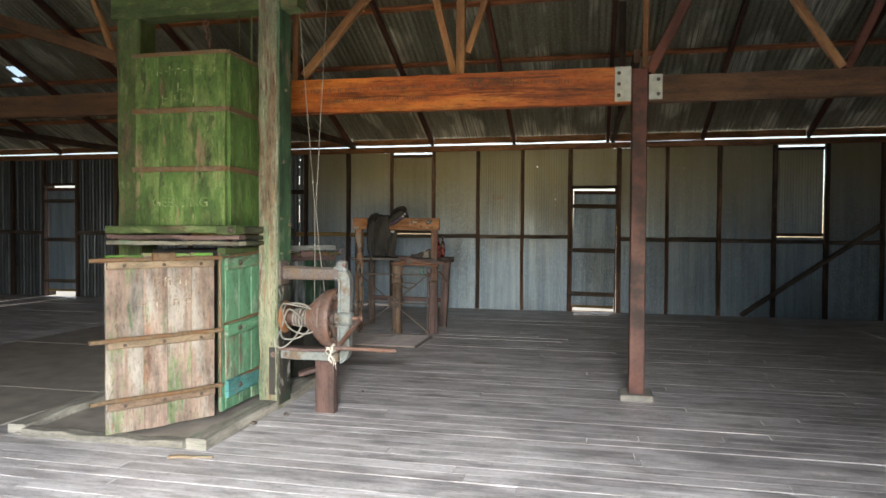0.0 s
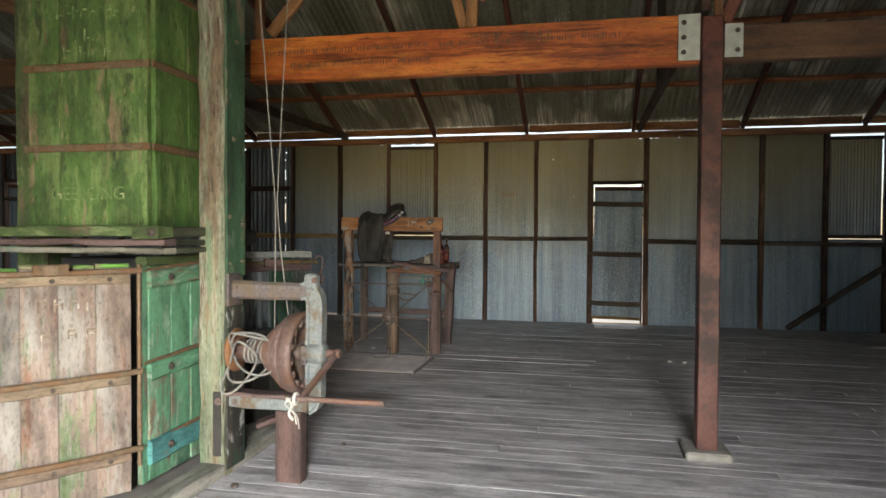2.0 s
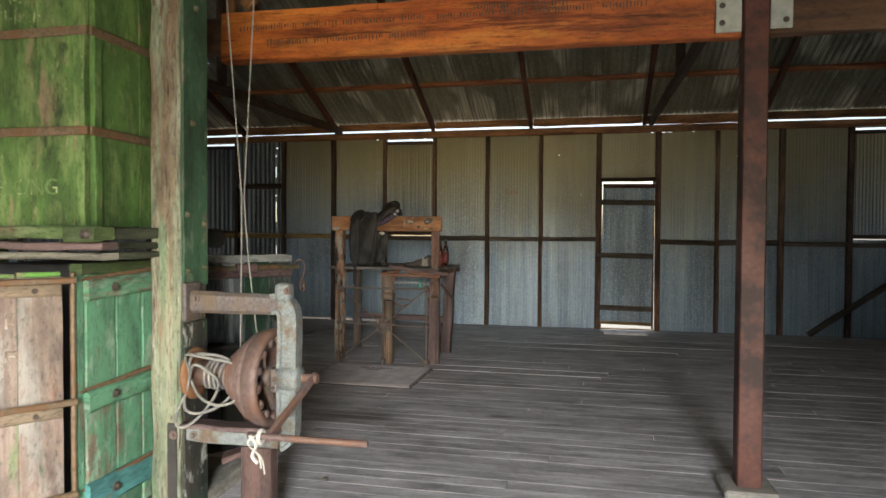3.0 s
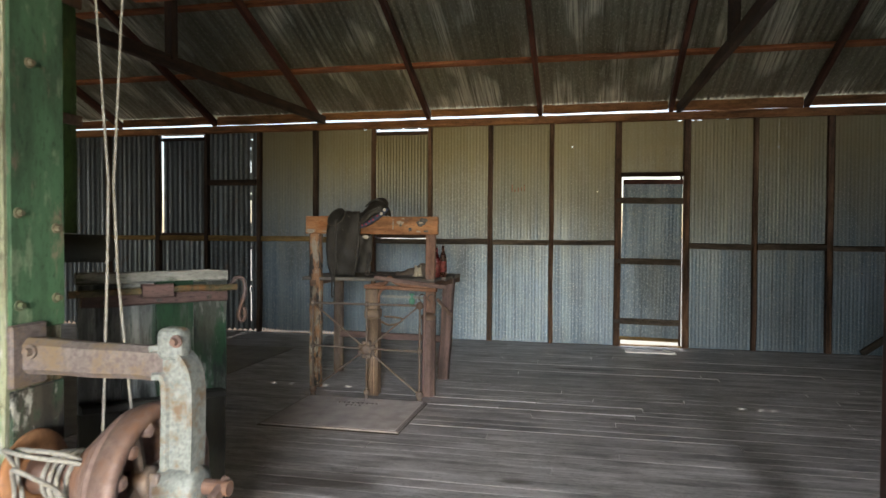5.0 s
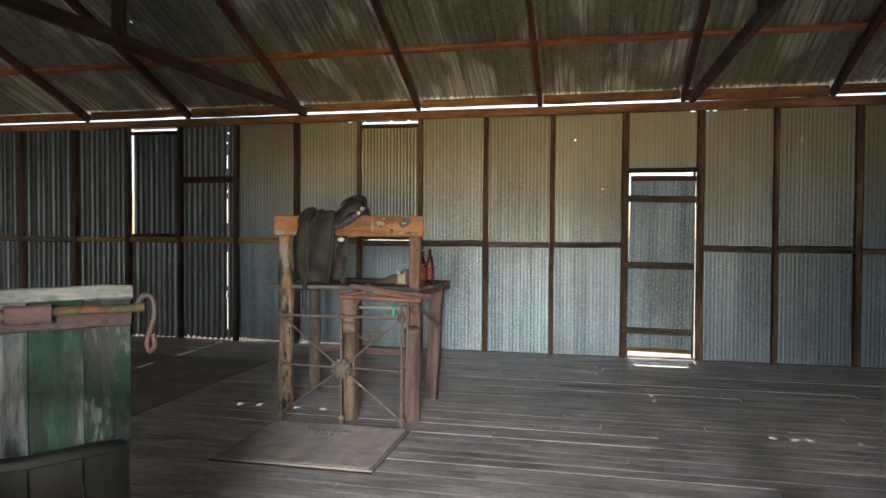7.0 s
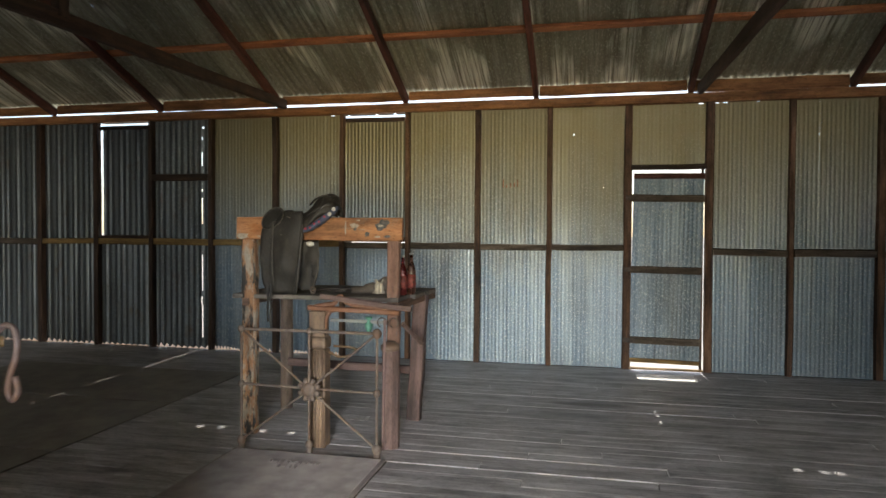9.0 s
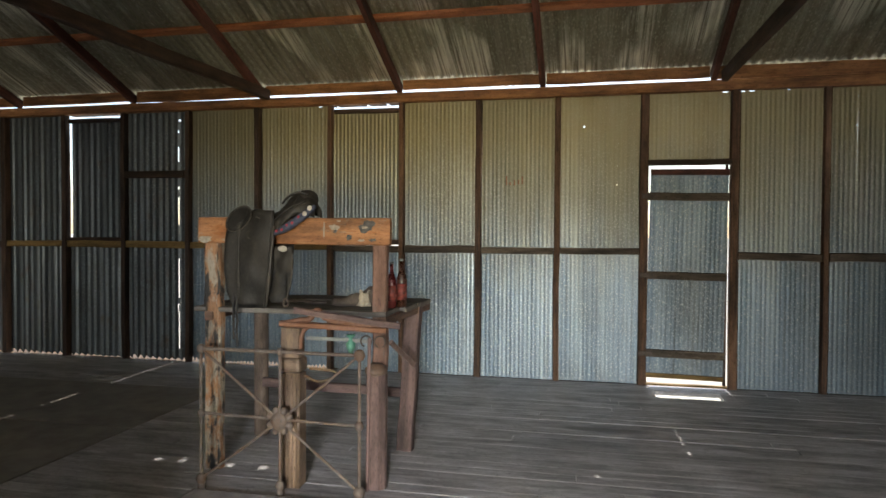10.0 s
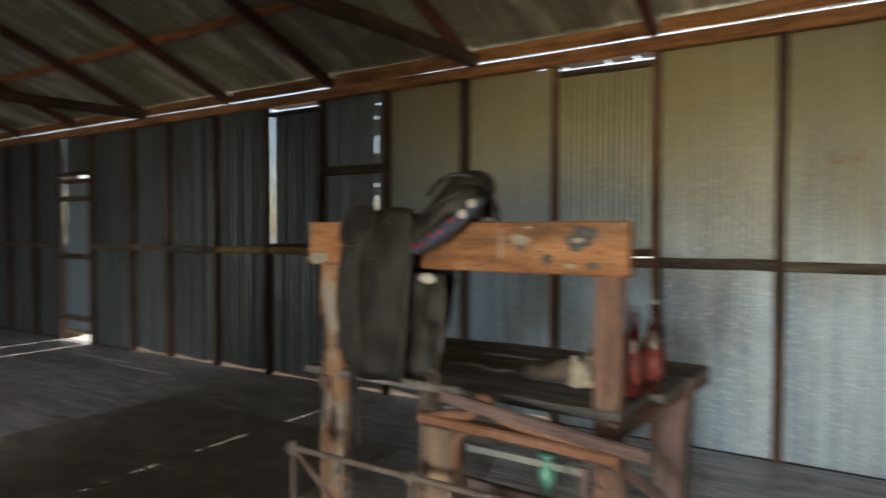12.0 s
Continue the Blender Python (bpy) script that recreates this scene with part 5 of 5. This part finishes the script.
plat = bit(scale, "platform", "plate_iron", "ribbed iron weighing platform", box, S(-2.08, 7.485, 0.0), (0.985, 0.80, 0.03), 0.004)
bm = bmesh.new()
for k in range(44):
    y0 = 7.105 + 0.0177 * k
    box(bm, S(-2.08, y0, 0.0165), (0.945, 0.0085, 0.007), 0.002)
part("ribs", bm, M["plate_iron"], plat)
for cy, count, x0, step in ((7.70, 9, -2.235, 0.037), (7.63, 4, -2.15, 0.034)):
    for k in range(count):
        bit(plat, "raised_writing", "plate_iron", "", box, S(x0 + step * k, cy, 0.0195), (step * (0.5 + 0.3 * (k % 3 == 1)), 0.046, 0.014), 0.004)
# dark sheet whose rim draws the shaded gap round the platform
bit(scale, "pit_frame", "bolt", "dark sheet standing in for the shaded gap round the platform", box, S(-2.083, 7.475, -0.0005), (1.006, 0.84, 0.006), 0)
Z0, Z1, GY = 0.055, 0.755, 7.925
xl, xr, xm, zm = -2.545, -1.655, -2.09, 0.395
for p, q, r in (((xl, Z0), (xl, Z1), 0.011), ((xr, Z0), (xr, Z1), 0.011), ((xm, Z0), (xm, Z1), 0.010), ((xl, Z1), (xr, Z1), 0.012), ((xl, zm + 0.015), (xr, zm), 0.010),
                ((xl, Z0), (xm, zm), 0.009), ((xm, zm), (xr, Z0), 0.009), ((xl, Z1), (xm, zm), 0.009), ((xm, zm), (xr, Z1), 0.009)):
    bit(scale, "railing_rod", "cast", "thin rusty iron rod", rod, S(p[0], GY, p[1]), S(q[0], GY, q[1]), r * 0.8, r * 0.8, 10)
for x, z, r in ((xl, Z1, 0.024), (xr, Z1, 0.03), (xm, Z1, 0.02), (xl, zm + 0.015, 0.022), (xr, zm, 0.024), (xl, Z0, 0.03), (xr, Z0, 0.032), (xm, Z0, 0.026)):
    bit(scale, "railing_knuckle", "cast", "", lathe, [(-r, r * 0.35), (-r * 0.7, r * 0.75), (0, r), (r * 0.7, r * 0.75), (r, r * 0.35)], S(x, GY, z), (0, 0, 1), 14)
    if z == Z0:
        bit(scale, "railing_foot", "cast", "", rod, S(x, GY, 0.0), S(x, GY, Z0), r * 0.75, r * 0.55, 12)
bm = bmesh.new()
lathe(bm, [(-0.022, 0.015), (-0.018, 0.045), (0.018, 0.045), (0.022, 0.015)], S(xm, GY, zm), (0, 1, 0), 16)
hub = part("railing_hub", bm, M["cast"], scale, "cast iron hub with eight sockets", True)
for k in range(8):
    a0 = 2 * math.pi * k / 8 + 0.39
    bit(hub, "socket", "cast", "", lathe, [(0.03, 0.017), (0.06, 0.02), (0.075, 0.012)], S(xm, GY, zm), (math.cos(a0), 0, math.sin(a0)), 8)
# pillars and arch
for k in range(5):
    bit(scale, "flute", "scale_wood", "", sweep, [S(-2.125 + 0.0205 * k, 8.045, 0.0), S(-2.125 + 0.0205 * k, 8.045, 0.615)], 0.0135, 8)
bit(scale, "pillar", "scale_wood", "varnished timber pillar", box, S(-2.085, 8.085, 0.31), (0.108, 0.085, 0.62), 0.006)
bit(scale, "pillar_cap", "scale_wood", "", box, S(-2.085, 8.075, 0.665), (0.125, 0.115, 0.08), 0.018, None, 2)
bit(scale, "pillar_neck", "scale_wood", "", box, S(-2.09, 8.08, 0.78), (0.105, 0.08, 0.17), 0.004)
bit(scale, "pillar", "mauve", "plum painted octagonal pillar", timber, S(-1.635, 8.15, 0), S(-1.635, 8.15, 0.62), 0.105, 0.10, 6, 0.002, 0.028, up=(0, 1, 0))
bit(scale, "pillar_rod", "mauve", "", rod, S(-1.667, 8.085, 0.0), S(-1.655, 8.085, 0.82), 0.010)
bit(scale, "pillar_cap", "cast", "", lathe, [(0, 0.045), (0.01, 0.06), (0.035, 0.062), (0.045, 0.05), (0.06, 0.03)], S(-1.635, 8.14, 0.615), (0, 0, 1), 18)
bit(scale, "arch_beam", "rust_red", "red-brown arched iron beam", timber, S(-2.15, 8.06, 0.885), S(-1.55, 8.06, 0.868), 0.05, 0.03, 6, 0.001)
hump = [S(-2.13, 8.06, 0.885), S(-2.04, 8.06, 0.905), S(-1.98, 8.06, 0.915), S(-1.955, 8.06, 0.955), S(-1.93, 8.06, 0.96), S(-1.90, 8.06, 0.925), S(-1.82, 8.06, 0.905), S(-1.70, 8.06, 0.895), S(-1.56, 8.06, 0.878)]
bit(scale, "arch_crest", "rust_red", "", sweep, spline(hump, 4), 0.016, 8)
bit(scale, "arch_bracket", "rust_red", "", sweep, spline([S(-2.035, 8.06, 0.75), S(-2.03, 8.06, 0.82), S(-2.0, 8.06, 0.865), S(-1.94, 8.06, 0.88)], 4), 0.012, 8)
bit(scale, "lever", "mauve", "long plum iron lever", timber, S(-2.06, 8.03, 0.962), S(-1.47, 8.03, 0.895), 0.02, 0.035, 5, 0.002)
bit(scale, "weigh_beam", "galv_dull", "thin pale weigh beam", timber, S(-2.02, 8.10, 0.805), S(-1.66, 8.10, 0.80), 0.008, 0.02, 3, 0.001)
bit(scale, "poise", "verdigris", "green tarnished brass poise", lathe, [(0, 0.004), (0.0, 0.012), (0.02, 0.014), (0.03, 0.022), (0.06, 0.026), (0.075, 0.012), (0.09, 0.011), (0.10, 0.024), (0.108, 0.022)], S(-1.765, 8.10, 0.725), (0, 0, 1), 14)
for cx in (-1.675, -1.60):
    pts = [S(cx + 0.03 * math.cos(t), 8.09, 0.80 + 0.03 * math.sin(t)) for t in [i * math.pi / 8 for i in range(-3, 12)]]
    bit(scale, "ring_hook", "bolt", "", sweep, pts, 0.0045, 6)
bit(scale, "low_hook", "rust_band", "", sweep, spline([S(-2.03, 8.1, 0.60), S(-1.95, 8.1, 0.57), S(-1.86, 8.1, 0.6), S(-1.86, 8.1, 0.63), S(-2.0, 8.1, 0.64)], 4), 0.008, 6)


# ---- saddle on the crossboard ----
def grid_mesh(bm, f, nu, nv, thick=0.0, mat=None):
    """A surface f(u, v) with u, v from 0 to 1, given thickness along its normal."""
    def point(u, v):
        return Vector(f(u, v))
    rows, back = [], []
    for i in range(nu + 1):
        u = i / nu
        row, brow = [], []
        for j in range(nv + 1):
            v = j / nv
            p = point(u, v)
            row.append(bm.verts.new(p))
            if thick:
                e = 0.01
                du = point(min(1, u + e), v) - point(max(0, u - e), v)
                dv = point(u, min(1, v + e)) - point(u, max(0, v - e))
                nn = du.cross(dv)
                nn = nn.normalized() if nn.length > 1e-9 else Vector((0, 0, 1))
                brow.append(bm.verts.new(p - nn * thick))
        rows.append(row)
        back.append(brow)
    for i in range(nu):
        for j in range(nv):
            bm.faces.new((rows[i][j], rows[i + 1][j], rows[i + 1][j + 1], rows[i][j + 1]))
            if thick:
                bm.faces.new((back[i][j], back[i][j + 1], back[i + 1][j + 1], back[i + 1][j]))
    if thick:
        for i in range(nu):
            bm.faces.new((rows[i][0], back[i][0], back[i + 1][0], rows[i + 1][0]))
            bm.faces.new((rows[i][nv], rows[i + 1][nv], back[i + 1][nv], back[i][nv]))
        for j in range(nv):
            bm.faces.new((rows[0][j], rows[0][j + 1], back[0][j + 1], back[0][j]))
            bm.faces.new((rows[nu][j], back[nu][j], back[nu][j + 1], rows[nu][j + 1]))


QX, QY, QZ = -2.25, 8.185, 1.46
M["leather_rim"] = plain("dusty_leather_rim", (0.05, 0.043, 0.036), (0.11, 0.095, 0.08), 0.65, 30)
M["leather_pad"] = hide("scuffed_leather", (0.008, 0.0076, 0.0066), (0.025, 0.0225, 0.0198), (0.062, 0.055, 0.046), 0.6)
# shade inside the arch, put into the colour as near black
M["hollow"] = plain("shaded_hollow_black", (0.004, 0.004, 0.0035), (0.012, 0.011, 0.010), 0.85, 30)
saddle = thing("saddle", "dusty dark leather saddle astride the orange board", "saddle", (QX, QY, QZ))


def lerp(table, u):
    for (u0, *a), (u1, *b) in zip(table, table[1:]):
        if u <= u1:
            k = (u - u0) / (u1 - u0)
            k = k * k * (3 - 2 * k)
            return [p + (q - p) * k for p, q in zip(a, b)]
    return list(table[-1][1:])


# along the board: x, height of the seat line, half width, drop of the sides
SEAT = [(0.0, -0.215, -0.02, 0.085, 0.10), (0.12, -0.185, 0.03, 0.095, 0.11), (0.3, -0.105, 0.048, 0.10, 0.12), (0.45, -0.025, 0.014, 0.10, 0.12),
        (0.6, 0.045, 0.04, 0.10, 0.12), (0.76, 0.11, 0.10, 0.11, 0.115), (0.88, 0.17, 0.136, 0.105, 0.10), (0.96, 0.23, 0.11, 0.08, 0.08), (1.0, 0.265, 0.06, 0.055, 0.05)]


def seat(u, v):
    x, z, w, drop = lerp(SEAT, u)
    a = math.pi * (v - 0.5) * 1.15
    return (x, math.sin(a) * w, z - drop + math.cos(a) * drop)


def lump(c, r, turn):
    """A padded, rounded leather lump."""
    bm = bmesh.new()
    bmesh.ops.create_uvsphere(bm, u_segments=20, v_segments=12, radius=1.0, matrix=Matrix.Translation(c) @ Matrix.Rotation(radians(turn), 4, "Y") @ Matrix.Diagonal((*r, 1)))
    return bm


part("cantle", lump((-0.135, 0.055, -0.025), (0.09, 0.085, 0.07), -30), M["leather"], saddle, "rounded padded cantle", True)
part("pommel", lump((0.155, 0.03, 0.075), (0.10, 0.10, 0.066), -38), M["leather"], saddle, "raised rounded pommel", True)
bm = bmesh.new()
grid_mesh(bm, seat, 28, 14, 0.022)
part("seat", bm, M["leather"], saddle, "", True)


def flap(side, x0, x1, top, bottom, out, cut_back=0.0):
    """A hanging leather flap, rounded at its foot."""
    def f(u, v):
        narrow = 1 - 0.05 * v - 0.30 * max(0.0, (v - 0.72) / 0.28) ** 2
        mid = (x0 + x1) / 2 - 0.012 * v
        bulge = 0.05 * math.sin(math.pi * min(1, v * 1.25)) * (u - 0.2)
        x = mid + (u - 0.5) * (x1 - x0) * narrow + bulge * (x1 - x0)
        y = side * (0.065 + out * math.sin(math.pi * min(1.0, 0.15 + v * 0.75)) + 0.007 * math.sin(9 * u + 5 * v) + 0.004 * math.sin(17 * v - 6 * u))
        head = top - cut_back * max(0.0, 1 - u / 0.5)
        return (x, y, head + (bottom - head) * v)
    bm = bmesh.new()
    grid_mesh(bm, f, 14, 18, 0.008 * (1 if side < 0 else -1))
    return bm


part("flap", flap(-1, -0.235, 0.045, 0.035, -0.50, 0.045, 0.11), M["leather_pad"], saddle, "large dark front flap", True)
part("under_flap", flap(-1, 0.0, 0.142, -0.158, -0.47, 0.002), M["leather_pad"], saddle, "narrow under flap", True)
bm = bmesh.new()
sweep(bm, spline([(0.138, -0.072, -0.16), (0.142, -0.072, -0.25), (0.135, -0.073, -0.36), (0.105, -0.074, -0.45)], 5), 0.0045, 6)
part("flap_edge", bm, M["leather_rim"], saddle, "worn pale edge", True)
part("flap", flap(1, -0.26, 0.06, 0.0, -0.42, 0.05), M["leather"], saddle, "", True)
# the hollow mouth of the front arch, a dished oval with a worn lip
MOUTH, LONG, WIDE = Vector((-0.150, -0.122, -0.010)), Vector((0.068, -0.010, 0.060)), Vector((-0.034, -0.012, 0.034))
for label, mat, r, t0, t1 in (("dusty worn leather rim", "leather_rim", 0.0035, 1.02, 1.8), ("", "leather", 0.005, -0.2, 1.02)):
    bm = bmesh.new()
    sweep(bm, [MOUTH + LONG * math.cos(t) + WIDE * math.sin(t) for t in [math.pi * (t0 + (t1 - t0) * k / 16) for k in range(17)]], r, 8)
    part("arch_rim", bm, M[mat], saddle, label, True)


def mouth(u, v):
    r, t = 1 - 0.97 * u, 2 * math.pi * v
    return MOUTH + (LONG * math.cos(t) + WIDE * math.sin(t)) * r + Vector((0.012, 0.03, -0.004)) * math.sin(u * math.pi / 2)


bm = bmesh.new()
grid_mesh(bm, mouth, 6, 24, 0.004)
part("arch_hollow", bm, M["hollow"], saddle, "dark hollow of the arch", True)
for pts in ([(-0.06, -0.098, 0.0), (0.0, -0.10, -0.02), (0.04, -0.10, -0.06)], [(-0.10, -0.112, -0.115), (-0.05, -0.115, -0.12), (-0.005, -0.112, -0.11)]):
    bm = bmesh.new()
    sweep(bm, spline(pts, 5), 0.006, 6, 0.5)
    part("seam", bm, M["leather_rim"], saddle, "", True)
for pts in ([(0.05, -0.10, -0.02), (0.10, -0.112, 0.02), (0.16, -0.112, 0.055), (0.225, -0.088, 0.085)], [(0.085, -0.072, 0.075), (0.13, -0.08, 0.115), (0.18, -0.07, 0.135), (0.225, -0.045, 0.125)]):
    bm = bmesh.new()
    sweep(bm, spline(pts, 5), 0.007, 6)
    part("pommel_seam", bm, M["leather"], saddle, "rolled seam", True)
for xs in (-0.155, 0.045):
    swing = 0.055 * (xs > 0)
    pts = spline([(xs - 0.01, -0.085, 0.0), (xs, -0.118, -0.12), (xs - 0.2 * swing, -0.124, -0.25), (xs - 0.5 * swing, -0.115, -0.38), (xs - swing, -0.09, -0.495)], 5)
    bm = bmesh.new()
    sweep(bm, pts, 0.012 if xs > 0 else 0.008, 8, 0.5)
    part("flap_edge", bm, M["leather"], saddle, "worn rolled edge", True)
for x0, z0, z1 in ((-0.195, -0.40, -0.68), (-0.175, -0.43, -0.72), (0.11, -0.30, -0.44)):
    bm = bmesh.new()
    timber(bm, (x0, -0.10, z0), (x0 - 0.005, -0.09, z1), 0.014, 0.005, 6, 0.004, 0.001, up=(0, 1, 0))
    part("strap", bm, M["leather"], saddle)
bm = bmesh.new()
sweep(bm, [(0.105 + 0.016 * math.cos(t), -0.075, -0.468 + 0.02 * math.sin(t)) for t in [i * math.pi / 6 for i in range(13)]], 0.007, 6)
part("buckle", bm, M["bolt"], saddle, "dark iron buckle", True)
roll = spline([(0.055, -0.10, -0.09), (0.11, -0.105, -0.065), (0.17, -0.105, -0.028), (0.235, -0.09, 0.022), (0.27, -0.06, 0.06)], 6)
bm = bmesh.new()
sweep(bm, roll, 0.03, 10, 0.8, [0.008 + 0.02 * math.sin(math.pi * min(1, 0.12 + 0.8 * i / (len(roll) - 1))) for i in range(len(roll))])
knee = part("knee_roll", bm, M["blue_cloth"], saddle, "blue patterned cloth roll", True)
for i, k in enumerate((3, 6, 9, 12, 15, 18, 21)):
    p = roll[min(k, len(roll) - 1)]
    bm = bmesh.new()
    r = 0.008 if k < 16 else 0.014
    lathe(bm, [(0, r), (0.004, r * 0.8), (0.006, r * 0.2)], (p.x, p.y - 0.030, p.z + 0.004 * (-1) ** i), (0, -1, 0), 10)
    part("motif", bm, M["red_cloth"] if k < 16 else M["cloth"], knee)
bm = bmesh.new()
lathe(bm, [(-0.028, 0.004), (-0.02, 0.013), (0, 0.019), (0.02, 0.013), (0.028, 0.004)], (0.09, -0.082, -0.172), (1, 0, -0.1), 10)
part("padding", bm, M["cloth"], saddle, "white padding showing through", True)

# ---- things on the shelf ----
SHELF = 0.947


def bottle(x, y, mat, h, r, label):
    b = thing("bottle", label, "bottle", (x, y, SHELF), group="bottles on the shelf")
    bm = bmesh.new()
    lathe(bm, [(0, r * 0.9), (0.004, r), (h * 0.55, r), (h * 0.68, r * 0.75), (h * 0.78, r * 0.42), (h * 0.97, r * 0.36)], (0, 0, 0), (0, 0, 1), 20)
    part("glass", bm, M[mat], b, "", True)
    bm = bmesh.new()
    lathe(bm, [(h * 0.95, r * 0.42), (h * 0.955, r * 0.46), (h * 0.995, r * 0.46), (h, r * 0.3)], (0, 0, 0), (0, 0, 1), 16)
    part("cap", bm, M["grey_iron"], b, "", True)
    bm = bmesh.new()
    lathe(bm, [(h * 0.15, r * 1.012), (h * 0.48, r * 1.012)], (0, 0, 0), (0, 0, 1), 20)
    part("label_band", bm, M["bottle_label"], b, "faded red label", True)
    return b


bottle(-1.628, 8.40, "red_glass", 0.265, 0.027, "dusty red bottle on the shelf")
bottle(-1.588, 8.47, "brown_glass", 0.28, 0.03, "dusty brown glass bottle with a worn label")


# an old boot on its side: toe to the west, collapsed upper
BOOT = [(0.0, -2.01, 0.014, 0.025), (0.12, -1.985, 0.034, 0.034), (0.35, -1.92, 0.046, 0.045), (0.6, -1.85, 0.044, 0.068), (0.8, -1.79, 0.04, 0.105), (1.0, -1.72, 0.032, 0.095)]
boot = thing("boot", "old brown leather boot lying on the shelf", "boot", (-1.88, 8.47, SHELF))


def upper(u, v):
    x, w, h = lerp(BOOT, u)
    a = math.pi * v
    fold = 0.006 * math.sin(14 * u + 3 * v)
    return (x + 1.88, -w * math.cos(a) + 0.02 * (u - 0.4), 0.008 + (h + fold) * math.sin(a))


def sole(u, v):
    x, w, h = lerp(BOOT, u)
    return (x + 1.88, (w + 0.006) * (2 * v - 1) + 0.02 * (u - 0.4), 0.008)


for name, f, nu, nv, t, mat in (("upper", upper, 20, 10, 0.003, "leather_edge"), ("sole", sole, 20, 4, 0.007, "leather_rim")):
    bm = bmesh.new()
    grid_mesh(bm, f, nu, nv, t)
    part(name, bm, M[mat], boot, "", True)


def crumple(u, v):
    a, z = 2 * math.pi * v, 0.085 * u
    r = (0.034 - 0.012 * math.sin(2.2 * u)) * (1 + 0.28 * math.sin(3 * a + 5 * u) + 0.16 * math.sin(7 * a - 9 * u))
    return (-1.80 + r * math.cos(a) + 0.012 * u, 8.40 + 0.6 * r * math.sin(a), SHELF + 0.004 + z + 0.012 * math.sin(2 * a + 1.0) * u)


bm = bmesh.new()
grid_mesh(bm, crumple, 10, 28, 0.003)
solo("paper_scrap", bm, M["cloth_cream"], "crumpled cream paper standing on the shelf", "paper", smooth=True)
bm = bmesh.new()
sweep(bm, spline([(-2.30, 8.46, SHELF + 0.014), (-2.2, 8.47, SHELF + 0.016), (-2.12, 8.44, SHELF + 0.012), (-2.05, 8.46, SHELF + 0.014)], 5), 0.014, 8, 0.6)
solo("iron_bit", bm, M["bolt"], "dark iron fitting lying on the shelf", "fitting", smooth=True)

# ---- floor sheets on the west side ----
for x0, x1, y0, y1 in ((-6.1, -3.63, 7.6, 8.78), (-6.1, -3.63, 8.79, 9.95), (-6.1, -3.63, 6.38, 7.59), (-6.1, -3.46, 4.5, 6.37), (-6.1, -3.46, 2.6, 4.49)):
    bm = bmesh.new()
    box(bm, ((x0 + x1) / 2, (y0 + y1) / 2, 0.004), (x1 - x0 - 0.006, y1 - y0 - 0.004, 0.008), 0.002)
    solo("floor_sheet", bm, M["floor_sheet"], "dark worn sheet laid on the floorboards", "floor sheet", group="floor sheets")

# ---- litter on the floor ----
bm = bmesh.new()
timber(bm, (-2.02, 3.29, 0.008), (-1.77, 3.33, 0.008), 0.035, 0.016, 4, 0.003, 0.003, taper=0.5)
solo("wood_offcut", bm, M["leaf_batten"], "split pale brown timber offcut on the floor", "offcut")
for px, py, r in ((-1.87, 3.98, 0.022), (-1.76, 4.24, 0.018), (-1.47, 5.0, 0.014)):
    bm = bmesh.new()
    bmesh.ops.create_icosphere(bm, subdivisions=2, radius=r, matrix=Matrix.Translation((px, py, r * 0.62)) @ Matrix.Diagonal((1.2, 0.9, 0.65, 1)))
    for v in bm.verts:
        v.co += Vector((R.uniform(-1, 1), R.uniform(-1, 1), R.uniform(-0.5, 0.5))) * r * 0.12
    solo("dirt_clod", bm, M["bolt"], "small dark clod of dirt on the boards", "clod", group="dirt clods")


# ---- floorboards (last) ----
floor = thing("floor", "grey worn timber floorboards with dark joints", "floor", kind="structure")
rest = bmesh.new()
count, y, BOARD = 0, -2.18, 0.112
while y < 11.0:
    x = -14.2 + R.uniform(-2, 0)
    while x < 8.0:
        length = R.uniform(2.4, 5.2)
        x0, x1 = max(x, -14.19), min(x + length, 7.99)
        spans = [(x0, x1)]
        if 10.58 < y < 10.71:         # boards missing before the door
            spans = [(x0, min(x1, 0.05)), (max(x0, 0.59), x1)]
        for b0, b1 in spans:
            if b1 - b0 < 0.1:
                continue
            near_path = 2.6 < y < 9.6 and b1 > -3.2 and b0 < 3.6 and count < 300
            bm = bmesh.new() if near_path else rest
            timber(bm, (b0 + 0.002, y + BOARD / 2, -0.016), (b1 - 0.002, y + BOARD / 2, -0.016 - (R.random() < 0.12) * 0.004), BOARD - R.uniform(0.001, 0.0035), 0.032, 2, 0.0008, 0.0014)
            if near_path:
                part("floorboard", bm, M["floor"], floor)
                count += 1
        x += length
    y += BOARD
tagged(part("floorboards", rest, M["floor"], floor), kind="stuff")
